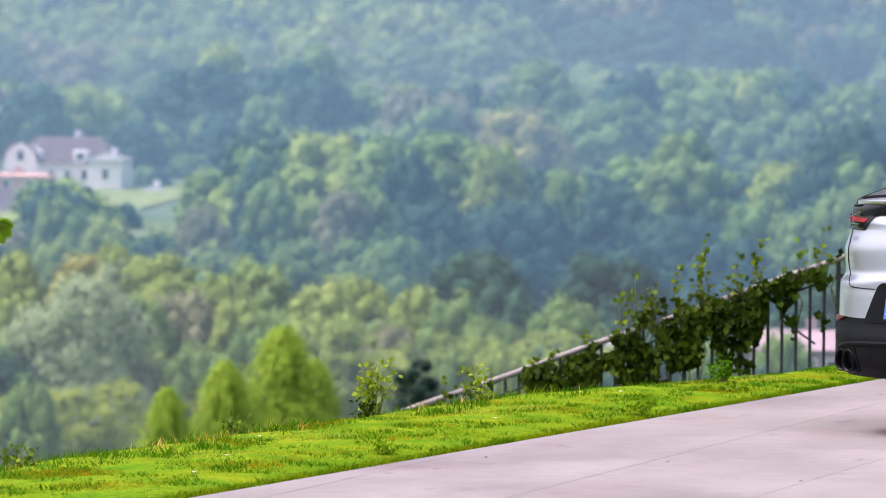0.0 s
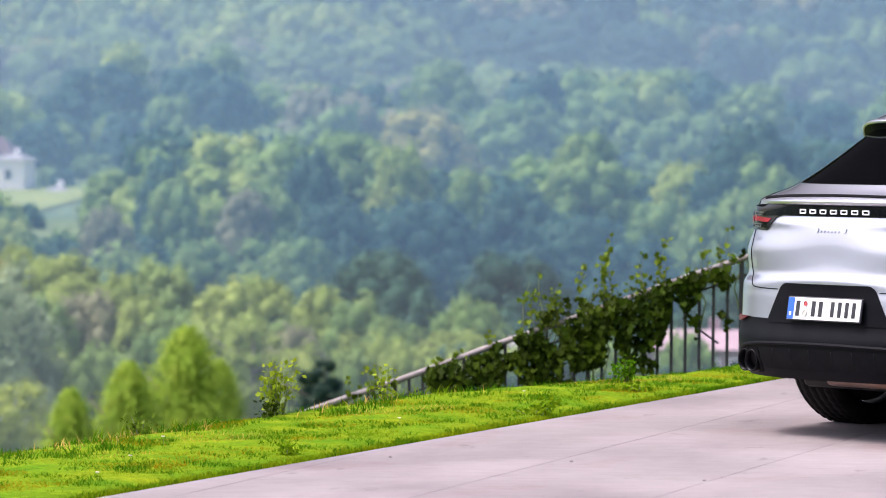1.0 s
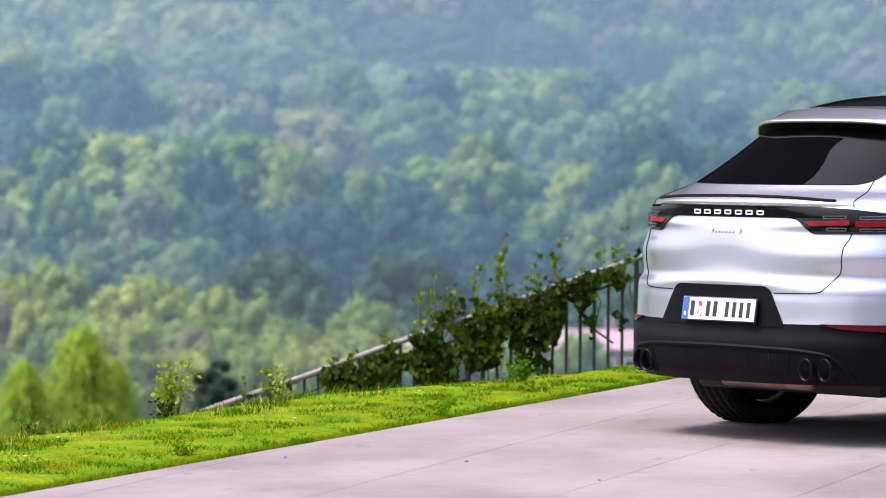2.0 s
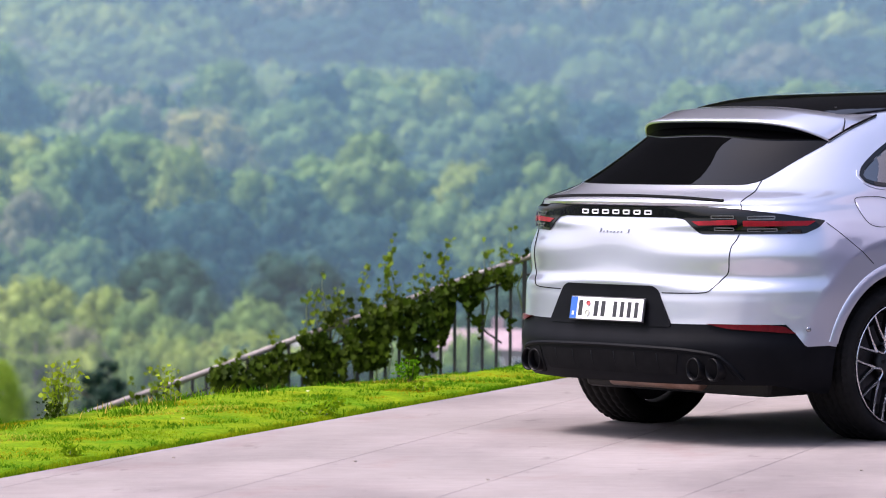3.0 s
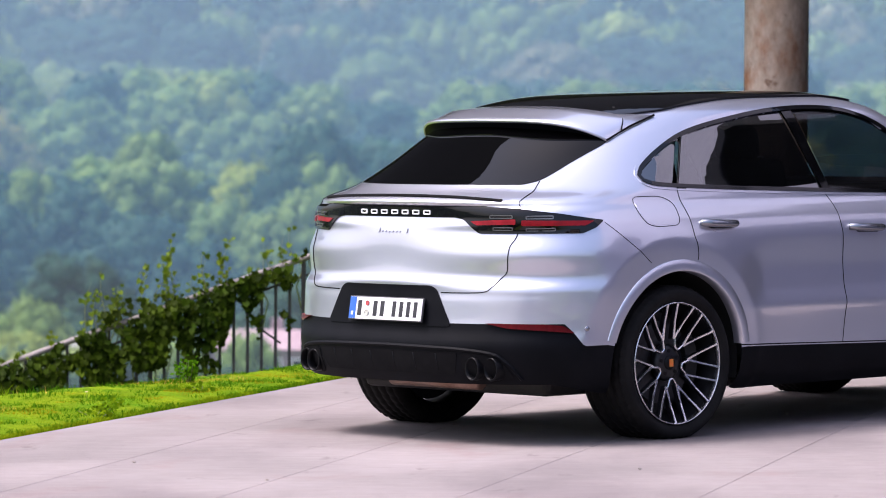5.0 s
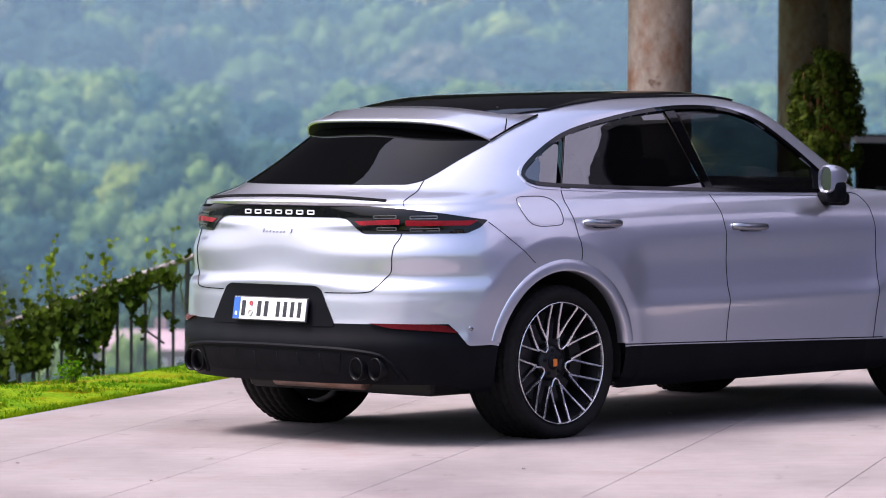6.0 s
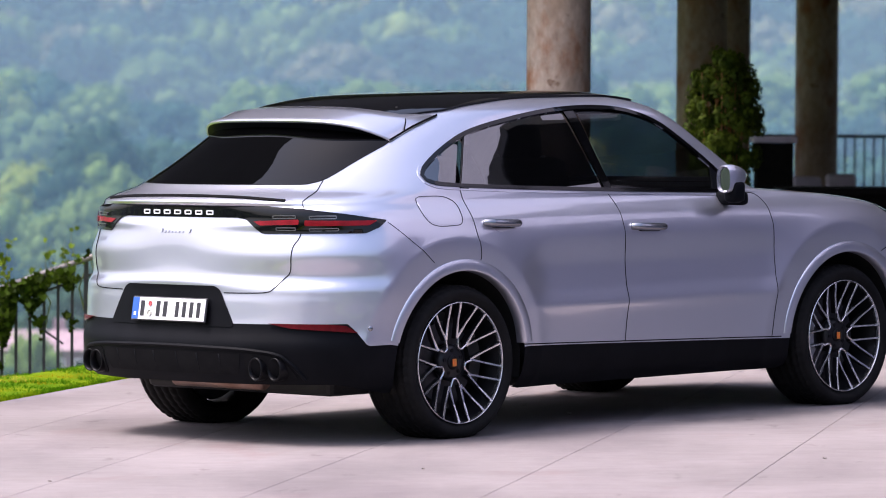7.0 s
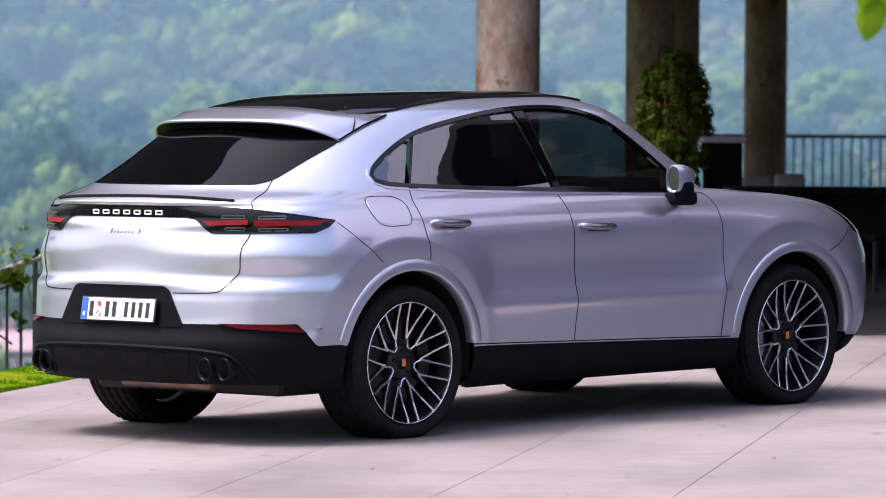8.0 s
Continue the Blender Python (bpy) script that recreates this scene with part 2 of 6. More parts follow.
# pale lavender for the unseen reflecting block
UNSEEN_PALE = material("unseen_pale_wall", (0.42, 0.42, 0.56), (0.48, 0.48, 0.62), 0.9, scale=0.4, fine=0.05, bump=0.1, bump_scale=30)
# bluish dark ground colour, set for the lower doors' reflection
YARD_DARK = material("bluish_dark_yard", (0.026, 0.030, 0.046), (0.038, 0.042, 0.060), 0.9, scale=1.2, fine=0.2, bump=0.4, bump_scale=120)
NEAR_LEAF = leaves("bright_leaf", (0.15, 0.31, 0.008), (0.22, 0.37, 0.012), scale=8, vary=0.25, rough=0.5, thru=0.5)

# ------------------------------------------------------------------ the lie of the land
TILT = 0.0152                                  # the hilltop rises gently to the east
EDGE_A, EDGE_DIR = Vector((-4.37, 18.37)), Vector((0.2734, 0.9619))
EDGE_OUT = Vector((-EDGE_DIR.y, EDGE_DIR.x))   # points over the lawn, to the valley
CREST = curve([-30, 0, 3, 5, 6, 6.7, 7.7, 8.7, 12, 30], [1.30, 1.30, 1.24, 1.18, 1.10, 0.88, 0.62, 0.42, 0.40, 0.40])
VALLEY = curve([-200, 60, 130, 200, 300, 450, 600, 800, 1000, 1400, 2200, 4000], [-18, -18, -20, -23, -24, -20, -13.5, -4, 8, 60, 170, 350])


def land(x, y):
    """Height of the ground."""
    x, y = np.asarray(x, float), np.asarray(y, float)
    along = (x - EDGE_A.x) * EDGE_DIR.x + (y - EDGE_A.y) * EDGE_DIR.y
    out = (x - EDGE_A.x) * EDGE_OUT.x + (y - EDGE_A.y) * EDGE_OUT.y
    crest = CREST(along)
    past = np.maximum(out - crest, y - 62)
    top = TILT * np.clip(x, -40, 40)
    bulge = 0.021 * np.clip(out / 0.5, 0, 1) - 0.05 * np.clip(1 - out / 0.02, 0, 1)
    drop = -0.34 * np.maximum(past, 0) ** 2 / (np.maximum(past, 0) + 0.5)
    near = top + bulge + drop
    west = 0.17 * np.maximum(-x - 0.36 * np.maximum(y, 0) - 130, 0)     # unseen rise of the valley's western end, added for the tailgate's dark reflection
    return np.where(past > 0, np.maximum(near, VALLEY(y) + west), near)


def grid_mesh(name, xs, ys, height):
    gx, gy = np.meshgrid(xs, ys)
    v = np.stack([gx, gy, height(gx, gy)], -1).reshape(-1, 3)
    w = len(xs)
    f = [(j * w + i, j * w + i + 1, (j + 1) * w + i + 1, (j + 1) * w + i) for j in range(len(ys) - 1) for i in range(w - 1)]
    return raw_mesh(name, v, f)


xs = np.unique(np.concatenate([np.linspace(-900, -60, 40), np.linspace(-60, -12, 30), np.linspace(-12, 4, 90), np.linspace(4, 60, 30), np.linspace(60, 700, 25)]))
ys = np.unique(np.concatenate([np.linspace(-400, -10, 16), np.linspace(-10, 14, 20), np.linspace(14, 40, 90), np.linspace(40, 130, 30), np.linspace(130, 1500, 90), np.linspace(1500, 4000, 12)]))
ground = mesh_part("ground", grid_mesh("ground", xs, ys, lambda x, y: land(x, y) - 0.10), EARTH_GRASS, smooth=True)
tagged(ground, "grassy hilltop falling away to a wooded valley", "ground", kind="structure")

MEADOW = material("mown_meadow", (0.150, 0.190, 0.030), (0.205, 0.235, 0.045), 0.9, scale=0.12, fine=0.2, bump=0.3, bump_scale=2.0)
meadow = mesh_part("meadow", grid_mesh("meadow", np.linspace(-178, -140, 20), np.linspace(510, 603, 30), lambda x, y: land(x, y) + 0.15), MEADOW, smooth=True)
tagged(meadow, "mown yellow-green meadow round the villa", "meadow", kind="structure")

# concrete drive: long cast strips a metre wide, parted by narrow joints; the west side follows the lawn
def edge_x(y):
    return EDGE_A.x + (y - EDGE_A.y) * EDGE_DIR.x / EDGE_DIR.y


drive = tagged(new("pavement"), "pale pinkish concrete drive cast in long strips", "pavement", kind="structure")
FAR = 30.1
OUTLINE = [(edge_x(-8), -8), (-0.80, -8), (3.117, FAR), (edge_x(FAR), FAR)]
JOINT_DIR = Vector((0.1845, 0.9828))
JOINT_OUT = Vector((JOINT_DIR.y, -JOINT_DIR.x))


def strip_bm(a, b):
    """The part of the drive between two joints."""
    bm = bmesh.new()
    bm.faces.new([bm.verts.new((x, y, TILT * x)) for x, y in OUTLINE])
    for d, s in ((a, -1), (b, 1)):
        p = Vector((-3.005, 18.7)) + JOINT_OUT * d
        bmesh.ops.bisect_plane(bm, geom=bm.verts[:] + bm.edges[:] + bm.faces[:], plane_co=(p.x, p.y, 0), plane_no=(s * JOINT_OUT.x, s * JOINT_OUT.y, 0), clear_outer=True)
    if not bm.faces:
        return None
    c = bm.faces[:]
    made = bmesh.ops.extrude_face_region(bm, geom=c)
    for v in [g for g in made["geom"] if isinstance(g, bmesh.types.BMVert)]:
        v.co.z -= 0.16
    fixed_normals(bm)
    rim = [e for e in bm.edges if all(abs(v.co.z - TILT * v.co.x) < 1e-4 for v in e.verts)]
    bmesh.ops.bevel(bm, geom=rim, offset=0.002, segments=1, affect="EDGES")
    return bm


for k in range(-6, 19):
    bm = strip_bm(k * 0.984 + 0.0012, (k + 1) * 0.984 - 0.0012)
    if bm:
        part("concrete_strip", bm, CONCRETE, drive)
bm = bmesh.new()
low = [bm.verts.new((x, y, TILT * x - 0.012)) for x, y in OUTLINE]
base = [bm.verts.new((x, y, TILT * x - 0.30)) for x, y in OUTLINE]
bm.faces.new(low)
for i in range(4):
    bm.faces.new((low[i], low[(i + 1) % 4], base[(i + 1) % 4], base[i]))
part("joint_bed", fixed_normals(bm), JOINT, drive)


# unseen dark ground, added to cut light bounced onto the car's flank
yard = bmesh.new()
rim = ((-0.796, -8), (24, -8), (24, 30.05), (3.116, 30.05))
top = [yard.verts.new((x, y, TILT * min(x, 40) - 0.004)) for x, y in rim]
foot = [yard.verts.new((x, y, TILT * min(x, 40) - 0.3)) for x, y in rim]
yard.faces.new(top)
for i in range(4):
    yard.faces.new((top[i], top[(i + 1) % 4], foot[(i + 1) % 4], foot[i]))
tagged(part("pavement_yard", fixed_normals(yard), YARD_DARK), "unseen dark yard added to darken the car's lower flank", "pavement", kind="structure")

# ------------------------------------------------------------------ far woods
def ico(sub):
    bm = bmesh.new()
    bmesh.ops.create_icosphere(bm, subdivisions=sub, radius=1)
    v = np.array([p.co[:] for p in bm.verts])
    f = [[p.index for p in q.verts] for q in bm.faces]
    bm.free()
    return v, f


ICO_V, ICO_F = ico(1)
rng = np.random.default_rng(11)


def leaf_quads(centres, normals, size):
    """Small four-sided leaf sprays at the given places, facing roughly along the normals."""
    n = len(centres)
    nn = normals + rng.normal(0, 0.32, (n, 3))
    nn /= np.linalg.norm(nn, axis=1)[:, None]
    a = np.cross(nn, rng.normal(0, 1, (n, 3)))
    a /= np.linalg.norm(a, axis=1)[:, None]
    b = np.cross(nn, a)
    s = size * rng.uniform(0.6, 1.35, (n, 1))
    t = s * rng.uniform(0.55, 0.95, (n, 1))
    v = np.stack([centres - a * s, centres - b * t + nn * s * 0.15, centres + a * s, centres + b * t + nn * s * 0.15], 1).reshape(-1, 3)
    return v, np.arange(4 * n).reshape(n, 4)


def crown(leaves, lobes, shape="round", size=0.05, loose=0.0):
    """A crown 1 wide and 1 high: leafy lobes over a dark core. Returns verts, quads and core triangles."""
    cs, rs = [], []
    for k in range(lobes):
        a, h = 2.399963 * k + rng.uniform(-0.5, 0.5), (k + 0.5) / lobes
        if shape == "round":
            rad = 0.335 * math.sqrt(max(0.04, 1 - (1.25 * h - 0.30) ** 2)) * rng.uniform(0.75, 1.12)
            cs.append((rad * math.cos(a), rad * math.sin(a), 0.24 + 0.56 * h))
            rs.append(rng.uniform(0.15, 0.25))
        elif shape == "cone":
            rad = 0.26 * (1 - h) ** 0.9
            cs.append((rad * math.cos(a), rad * math.sin(a), 0.10 + 0.80 * h))
            rs.append(0.20 * (1.15 - h) + 0.02)
        else:                                       # oval, upright
            rad = 0.22 * math.sqrt(max(0.03, 1 - (1.8 * h - 0.8) ** 2))
            cs.append((rad * math.cos(a), rad * math.sin(a), 0.14 + 0.72 * h))
            rs.append(rng.uniform(0.13, 0.20) * (1.15 - 0.45 * h))
    cs, rs = np.array(cs), np.array(rs) * (12 / max(lobes, 12)) ** 0.38
    cs = cs + rng.normal(0, 0.035 * loose, cs.shape)
    who = rng.choice(lobes, leaves, p=rs ** 2 / (rs ** 2).sum())
    d = rng.normal(0, 1, (leaves, 3))
    d[:, 2] += 0.45
    d /= np.linalg.norm(d, axis=1)[:, None]
    spread = rng.uniform(0.82 - 0.32 * loose, 1.12 + 0.22 * loose, (leaves, 1)) * rs[who][:, None]
    p = cs[who] + d * spread * np.array([1, 1, 0.85])
    whole = p - np.array([0, 0, 0.35])
    whole /= np.linalg.norm(whole, axis=1)[:, None]
    v, q = leaf_quads(p, d + (0.25 + 0.75 * loose) * whole, size)
    cores = np.concatenate([c + ICO_V * r * (0.90 - 0.30 * loose) * np.array([1, 1, 0.85]) for c, r in zip(cs, rs)])
    tri = np.concatenate([np.array(ICO_F) + i * len(ICO_V) for i in range(lobes)]) + len(v)
    return np.concatenate([v, cores]), q, tri


def flame_crown(leaves, size=0.01):
    """A crown 1 wide and 1 high that is broad below and drawn up to a soft tip, with feathery sprays all over it."""
    def girth(h):
        return 0.43 * (1.02 - h) ** 0.55 * min(1.0, 0.35 + 4 * h)
    p, d = np.zeros((leaves, 3)), np.zeros((leaves, 3))
    for k in range(leaves):
        h, a = rng.beta(1.0, 1.25), rng.uniform(0, 6.283)
        c, s = math.cos(a), math.sin(a)
        r = girth(h) * (1 + 0.50 * noise.noise((2.4 * c, 2.4 * s, 8 * h)) + 0.42 * noise.noise((6 * c, 6 * s, 19 * h + 4))) * (0.68 + 0.50 * rng.uniform() ** 1.6)
        p[k], d[k] = (r * c, r * s, 0.06 + 0.92 * h + rng.uniform(0, 0.05)), (c, s, 0.9)
    v, q = leaf_quads(p, d, size)
    steps = [(k + 0.5) / 14 for k in range(14)]
    cores = np.concatenate([np.array([0, 0, 0.05 + 0.86 * h]) + ICO_V * np.array([0.66 * girth(h), 0.66 * girth(h), 0.09]) for h in steps])
    tri = np.concatenate([np.array(ICO_F) + i * len(ICO_V) for i in range(14)]) + len(v)
    return np.concatenate([v, cores]), q, tri


def leaf_mesh(name, verts, quads, tris):
    me = bpy.data.meshes.new(name)
    me.vertices.add(len(verts))
    me.vertices.foreach_set("co", np.ascontiguousarray(verts, dtype=np.float32).ravel())
    loops = np.concatenate([quads.ravel(), tris.ravel()]).astype(np.int32)
    me.loops.add(len(loops))
    me.loops.foreach_set("vertex_index", loops)
    me.polygons.add(len(quads) + len(tris))
    me.polygons.foreach_set("loop_start", np.concatenate([np.arange(len(quads)) * 4, len(quads) * 4 + np.arange(len(tris)) * 3]).astype(np.int32))
    me.update(calc_edges=True)
    return me


CROWNS = {"far": [crown(330, 15, size=0.051, loose=0.15) for _ in range(9)], "near": [crown(760, 20, size=0.035, loose=0.4) for _ in range(7)],
          "whole": [crown(1450, 34, size=0.0265, loose=0.25) for _ in range(8)], "rough": [crown(110, 9, size=0.085) for _ in range(4)]}


def plant_wood(name, trees, mat, label):
    """trees: rows of x, y, z, width, height, detail."""
    vs, qs, ts, off = [], [], [], 0
    for x, y, z, w, h, detail in trees:
        pool = CROWNS[detail]
        v, q, t = pool[int(rng.integers(len(pool)))]
        a = rng.uniform(0, 6.283)
        c, s = math.cos(a), math.sin(a)
        vs.append(np.stack([(v[:, 0] * c - v[:, 1] * s) * w + x, (v[:, 0] * s + v[:, 1] * c) * w + y, v[:, 2] * h + z], -1))
        qs.append(q + off)
        ts.append(t + off)
        off += len(v)
    ob = mesh_part(name, leaf_mesh(name, np.concatenate(vs), np.concatenate(qs), np.concatenate(ts)), mat)
    return tagged(ob, label, "woodland", kind="stuff")


def clearing(x, y):
    """Open meadow and gardens round the houses on the far slope."""
    return (-178 < x < -153 and 588 < y < 625) or (-153 <= x < -142 and 566 < y < 604) or (-45 < x < -22 and 300 < y < 345)


# the trees that stand out of the wood, by bearing, rise of the top over eye level and width in thousandths, and kind
UPPER_SLOPE = [
    (-208, 3.6, 21.2, "deep"), (-220, -1.4, 13.8, "mid"), (-236, 5.6, 23.8, "deep"), (-248, 10.0, 21.2, "mid"), (-190, 10.3, 25.0, "mid"),
    (-172, 11.6, 25.0, "mid"), (-157, 6.7, 17.5, "mid"), (-139, 16.8, 32.5, "deep"), (-140, -1.1, 23.8, "mid"), (-162, -4.1, 22.5, "ochre"),
    (-125, -7.6, 18.8, "mid"), (-260, 9.9, 23.8, "grey"), (-274, 0.8, 18.8, "deep"), (-250, -8.0, 13.8, "deep"), (-133, 14.3, 23.8, "deep"),
    (-112, 13.2, 22.5, "deep"), (-74, 8.4, 26.2, "mid"), (-88, 2.1, 18.8, "mid"), (-52, 2.6, 23.8, "mid"), (-34, 11.1, 23.8, "grey"),
    (-103, -3.7, 23.8, "mid"), (-88, -6.1, 20.0, "deep"), (-71, 8.7, 21.2, "mid"), (-52, 2.6, 21.2, "mid"), (-18, 12.5, 26.2, "deep"),
    (-28, 3.7, 22.5, "mid"), (-3, 11.4, 25.0, "deep"), (61, 5.6, 18.8, "mid"), (87, 7.0, 23.8, "mid"), (37, 11.7, 23.8, "deep"),
    (81, -3.0, 16.2, "deep")]
MIDDLE_SLOPE = [
    (-178, -8.9, 25.6, "mid"), (-167, -10.5, 15.0, "light"), (-182, -24.0, 23.8, "deep"), (-150, -16.7, 15.0, "mid"), (-140, -19.7, 21.2, "deep"),
    (-160, -23.7, 25.0, "deep"), (-125, -13.3, 23.8, "mid"), (-102, -14.6, 20.6, "light"), (-110, -23.2, 17.5, "mid"), (-126, -27.1, 25.0, "deep"),
    (-238, -16.6, 11.9, "mid"), (-220, -13.5, 15.0, "deep"), (-208, -16.3, 28.8, "light"), (-219, -19.2, 13.8, "mid"), (-198, -20.3, 18.8, "mid"),
    (-234, -26.4, 16.2, "grey"), (-203, -21.6, 15.0, "grey"), (-187, -12.6, 13.8, "deep"), (-141, -33.6, 28.8, "deep"), (-114, -32.0, 23.8, "deep"),
    (-171, -35.2, 25.0, "deep"), (-190, -32.3, 18.8, "mid"), (-98, -25.5, 17.5, "mid"), (-257, -28.4, 13.8, "light"), (-269, -23.4, 12.5, "mid"),
    (-263, -26.8, 11.2, "mid"), (-88, -6.7, 23.8, "deep"), (-88, -19.2, 18.8, "mid"), (-96, -15.6, 20.0, "deep"), (-84, -14.2, 18.8, "mid")]
LOWER_SLOPE = [
    (-221, -38.5, 18.8, "mid"), (-245, -36.8, 22.5, "light"), (-231, -40.5, 11.2, "light"), (-262, -37.5, 17.5, "ochre"), (-278, -36.6, 13.8, "light"),
    (-212, -33.2, 18.8, "mid"), (-198, -41.3, 17.5, "light"), (-191, -51.4, 16.2, "grey"), (-208, -42.8, 17.5, "light"), (-177, -45.5, 17.5, "mid"),
    (-210, -50.1, 18.8, "light"), (-200, -49.0, 15.0, "light"), (-238, -45.1, 20.0, "grey"), (-248, -46.5, 15.0, "mid"), (-225, -46.2, 16.2, "light"),
    (-185, -43.1, 16.2, "light"), (-164, -42.8, 20.0, "deep"), (-150, -45.1, 20.0, "mid"), (-169, -53.0, 13.8, "light"), (-152, -55.7, 16.2, "light"),
    (-178, -55.7, 13.8, "mid"), (-190, -57.2, 13.8, "light"), (-166, -56.8, 12.5, "light"), (-132, -52.4, 17.5, "deep"), (-117, -53.4, 15.0, "mid"),
    (-102, -51.9, 16.2, "mid"), (-277, -52.1, 16.2, "mid"), (-238, -56.7, 16.2, "mid"), (-224, -53.9, 15.0, "mid"), (-275, -65.1, 16.2, "mid"), (-269, -34.0, 15.0, "light"), (-255, -34.5, 14.0, "light"), (-280, -46.0, 14.0, "light")]
RANGE = curve([-70, -67, -54, -44, -36, -21, -14, -8, -1, 7, 13, 20, 30], [240, 245, 290, 340, 380, 430, 465, 510, 600, 710, 860, 1010, 1150])
groves = {k: [] for k in FOREST}
shown = []
for bearing, rise, width, kind in UPPER_SLOPE + MIDDLE_SLOPE + LOWER_SLOPE:
    y = float(RANGE(rise)) * rng.uniform(0.985, 1.015)
    if bearing < -228 and rise > -17:
        y = max(y, 625.0)                        # behind the villa and its meadow
    x, w = bearing * y / 1000, width * y / 1000 * 1.22
    foot = float(land(x, y)) - 1.0
    h = max(EYE_Z + rise * y / 1000 - foot, 0.55 * w)
    groves[kind].append((x, y, EYE_Z + rise * y / 1000 - h, w, h * 1.02, "whole"))
    shown.append((bearing - 0.42 * width, bearing + 0.42 * width, rise - 0.60 * min(1000 * h / y, 1.25 * width), y))


def headroom(x, y, half):
    """How tall a tree may grow before it would hide the villa with its meadow or one of the trees that stand out behind it."""
    lo, hi = (x - half) / y, (x + half) / y
    room = 99.0
    if y < 604 and hi > -0.305 and lo < -0.2420:
        slope = 0.031 if x / y < -0.2752 else 0.0215 if x / y < -0.2635 else 0.0270 if x / y < -0.2500 else 0.0325
        room = EYE_Z - y * slope - float(land(x, y))
    for left, right, low, far in shown:
        if far > y - 6 and 1000 * hi > left and 1000 * lo < right:
            room = min(room, EYE_Z + low * y / 1000 - float(land(x, y)) + 1.5)
    return room


y = 285.0
while y < 1190:
    x = -0.31 * y
    while x < 0.125 * y:
        px, py = x + rng.normal(0, 2.5), y + rng.normal(0, 4.0)
        if not clearing(px, py) and not (y < 450 and px > -0.06 * y):
            patchy = noise.noise((px * 0.016, py * 0.010, 3.1)) + 0.6 * noise.noise((px * 0.05, py * 0.03, 8.0)) + rng.normal(0, 0.16)
            patchy -= 0.25 * (px > -0.11 * y) + 0.10 - 0.28 * (px < -0.185 * y) + 0.40 * (y < 520 and -0.172 * y < px < -0.09 * y)
            patchy *= 1.0 + 0.6 * (y > 640)
            kind = "light" if patchy > 0.50 else "mid" if patchy > -0.02 else "deep"
            lot = rng.uniform()
            kind = "grey" if lot < 0.06 else "ochre" if lot < 0.09 else kind
            w = rng.uniform(9.0, 16.5) * (0.70 if y < 380 else 1)
            h = w * rng.uniform(0.95, 1.35) * (0.85 if y < 380 else 1)
            room = headroom(px, py, 0.40 * w)
            if room < 3.0:
                x += 4
                continue
            if h > room + 1.0:
                h = room + 1.0
                w = min(w, h * 1.1)
            groves[kind].append((px, py, float(land(px, py)) - 1.5, w, h, "near" if y < 440 else "far"))
        x += rng.uniform(7.5, 12.5) * (0.8 if y < 380 else 1.3 if y > 900 else 1.12)
    y += 11 + y * 0.009
for _ in range(620):                             # unseen wood round the valley's western end, a dark band for the tailgate
    px, py = -rng.uniform(205, 520), rng.uniform(-300, 420)
    if px < -0.36 * max(py, 0) - 130:
        w = rng.uniform(17, 26)
        groves["deep" if rng.uniform() < 0.6 else "mid"].append((px, py, float(land(px, py)) - 2.5, w, w * rng.uniform(0.7, 0.95), "rough"))
for _ in range(150):                             # unseen trees behind the hilltop, added to darken the rear corner's reflection
    px, py = rng.uniform(-120, 160), -rng.uniform(70, 190)
    w = rng.uniform(13, 20)
    groves["deep" if rng.uniform() < 0.6 else "mid"].append((px, py, float(land(px, py)) - 1.5, w, w * rng.uniform(0.7, 0.95), "rough"))
WOOD_LABELS = {"deep": "dense dark green broadleaf woodland on the far slope", "mid": "green broadleaf trees covering the valley slope",
               "light": "fresh yellow-green trees scattered through the wood", "grey": "dull grey-green trees in the hazy wood",
               "ochre": "ochre-tinged trees dotted through the wood"}
for k, trees in ((k, groves[k]) for k in WOOD_LABELS):
    plant_wood("woodland", trees, FOREST[k], WOOD_LABELS[k])

# summer haze in the valley, imitated by thin pale tinted sheets lit by the sky
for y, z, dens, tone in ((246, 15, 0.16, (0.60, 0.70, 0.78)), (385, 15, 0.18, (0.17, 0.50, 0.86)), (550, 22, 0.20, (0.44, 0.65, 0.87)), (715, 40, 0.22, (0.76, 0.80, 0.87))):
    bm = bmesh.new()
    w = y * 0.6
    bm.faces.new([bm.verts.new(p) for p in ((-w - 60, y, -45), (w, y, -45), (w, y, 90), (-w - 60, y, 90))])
    tagged(part("haze", bm, haze_sheet_material(dens, tone)), "thin pale blue sheet imitating the valley's haze", "haze", kind="structure")
# unseen sheet to the west, added to grey the tailgate's reflection
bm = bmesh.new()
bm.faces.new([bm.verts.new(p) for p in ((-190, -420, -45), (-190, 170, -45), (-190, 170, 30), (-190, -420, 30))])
tagged(part("haze", bm, haze_sheet_material(0.20, (0.60, 0.68, 0.80))), "unseen pale haze sheet greying what the car's tail reflects", "haze", kind="structure")


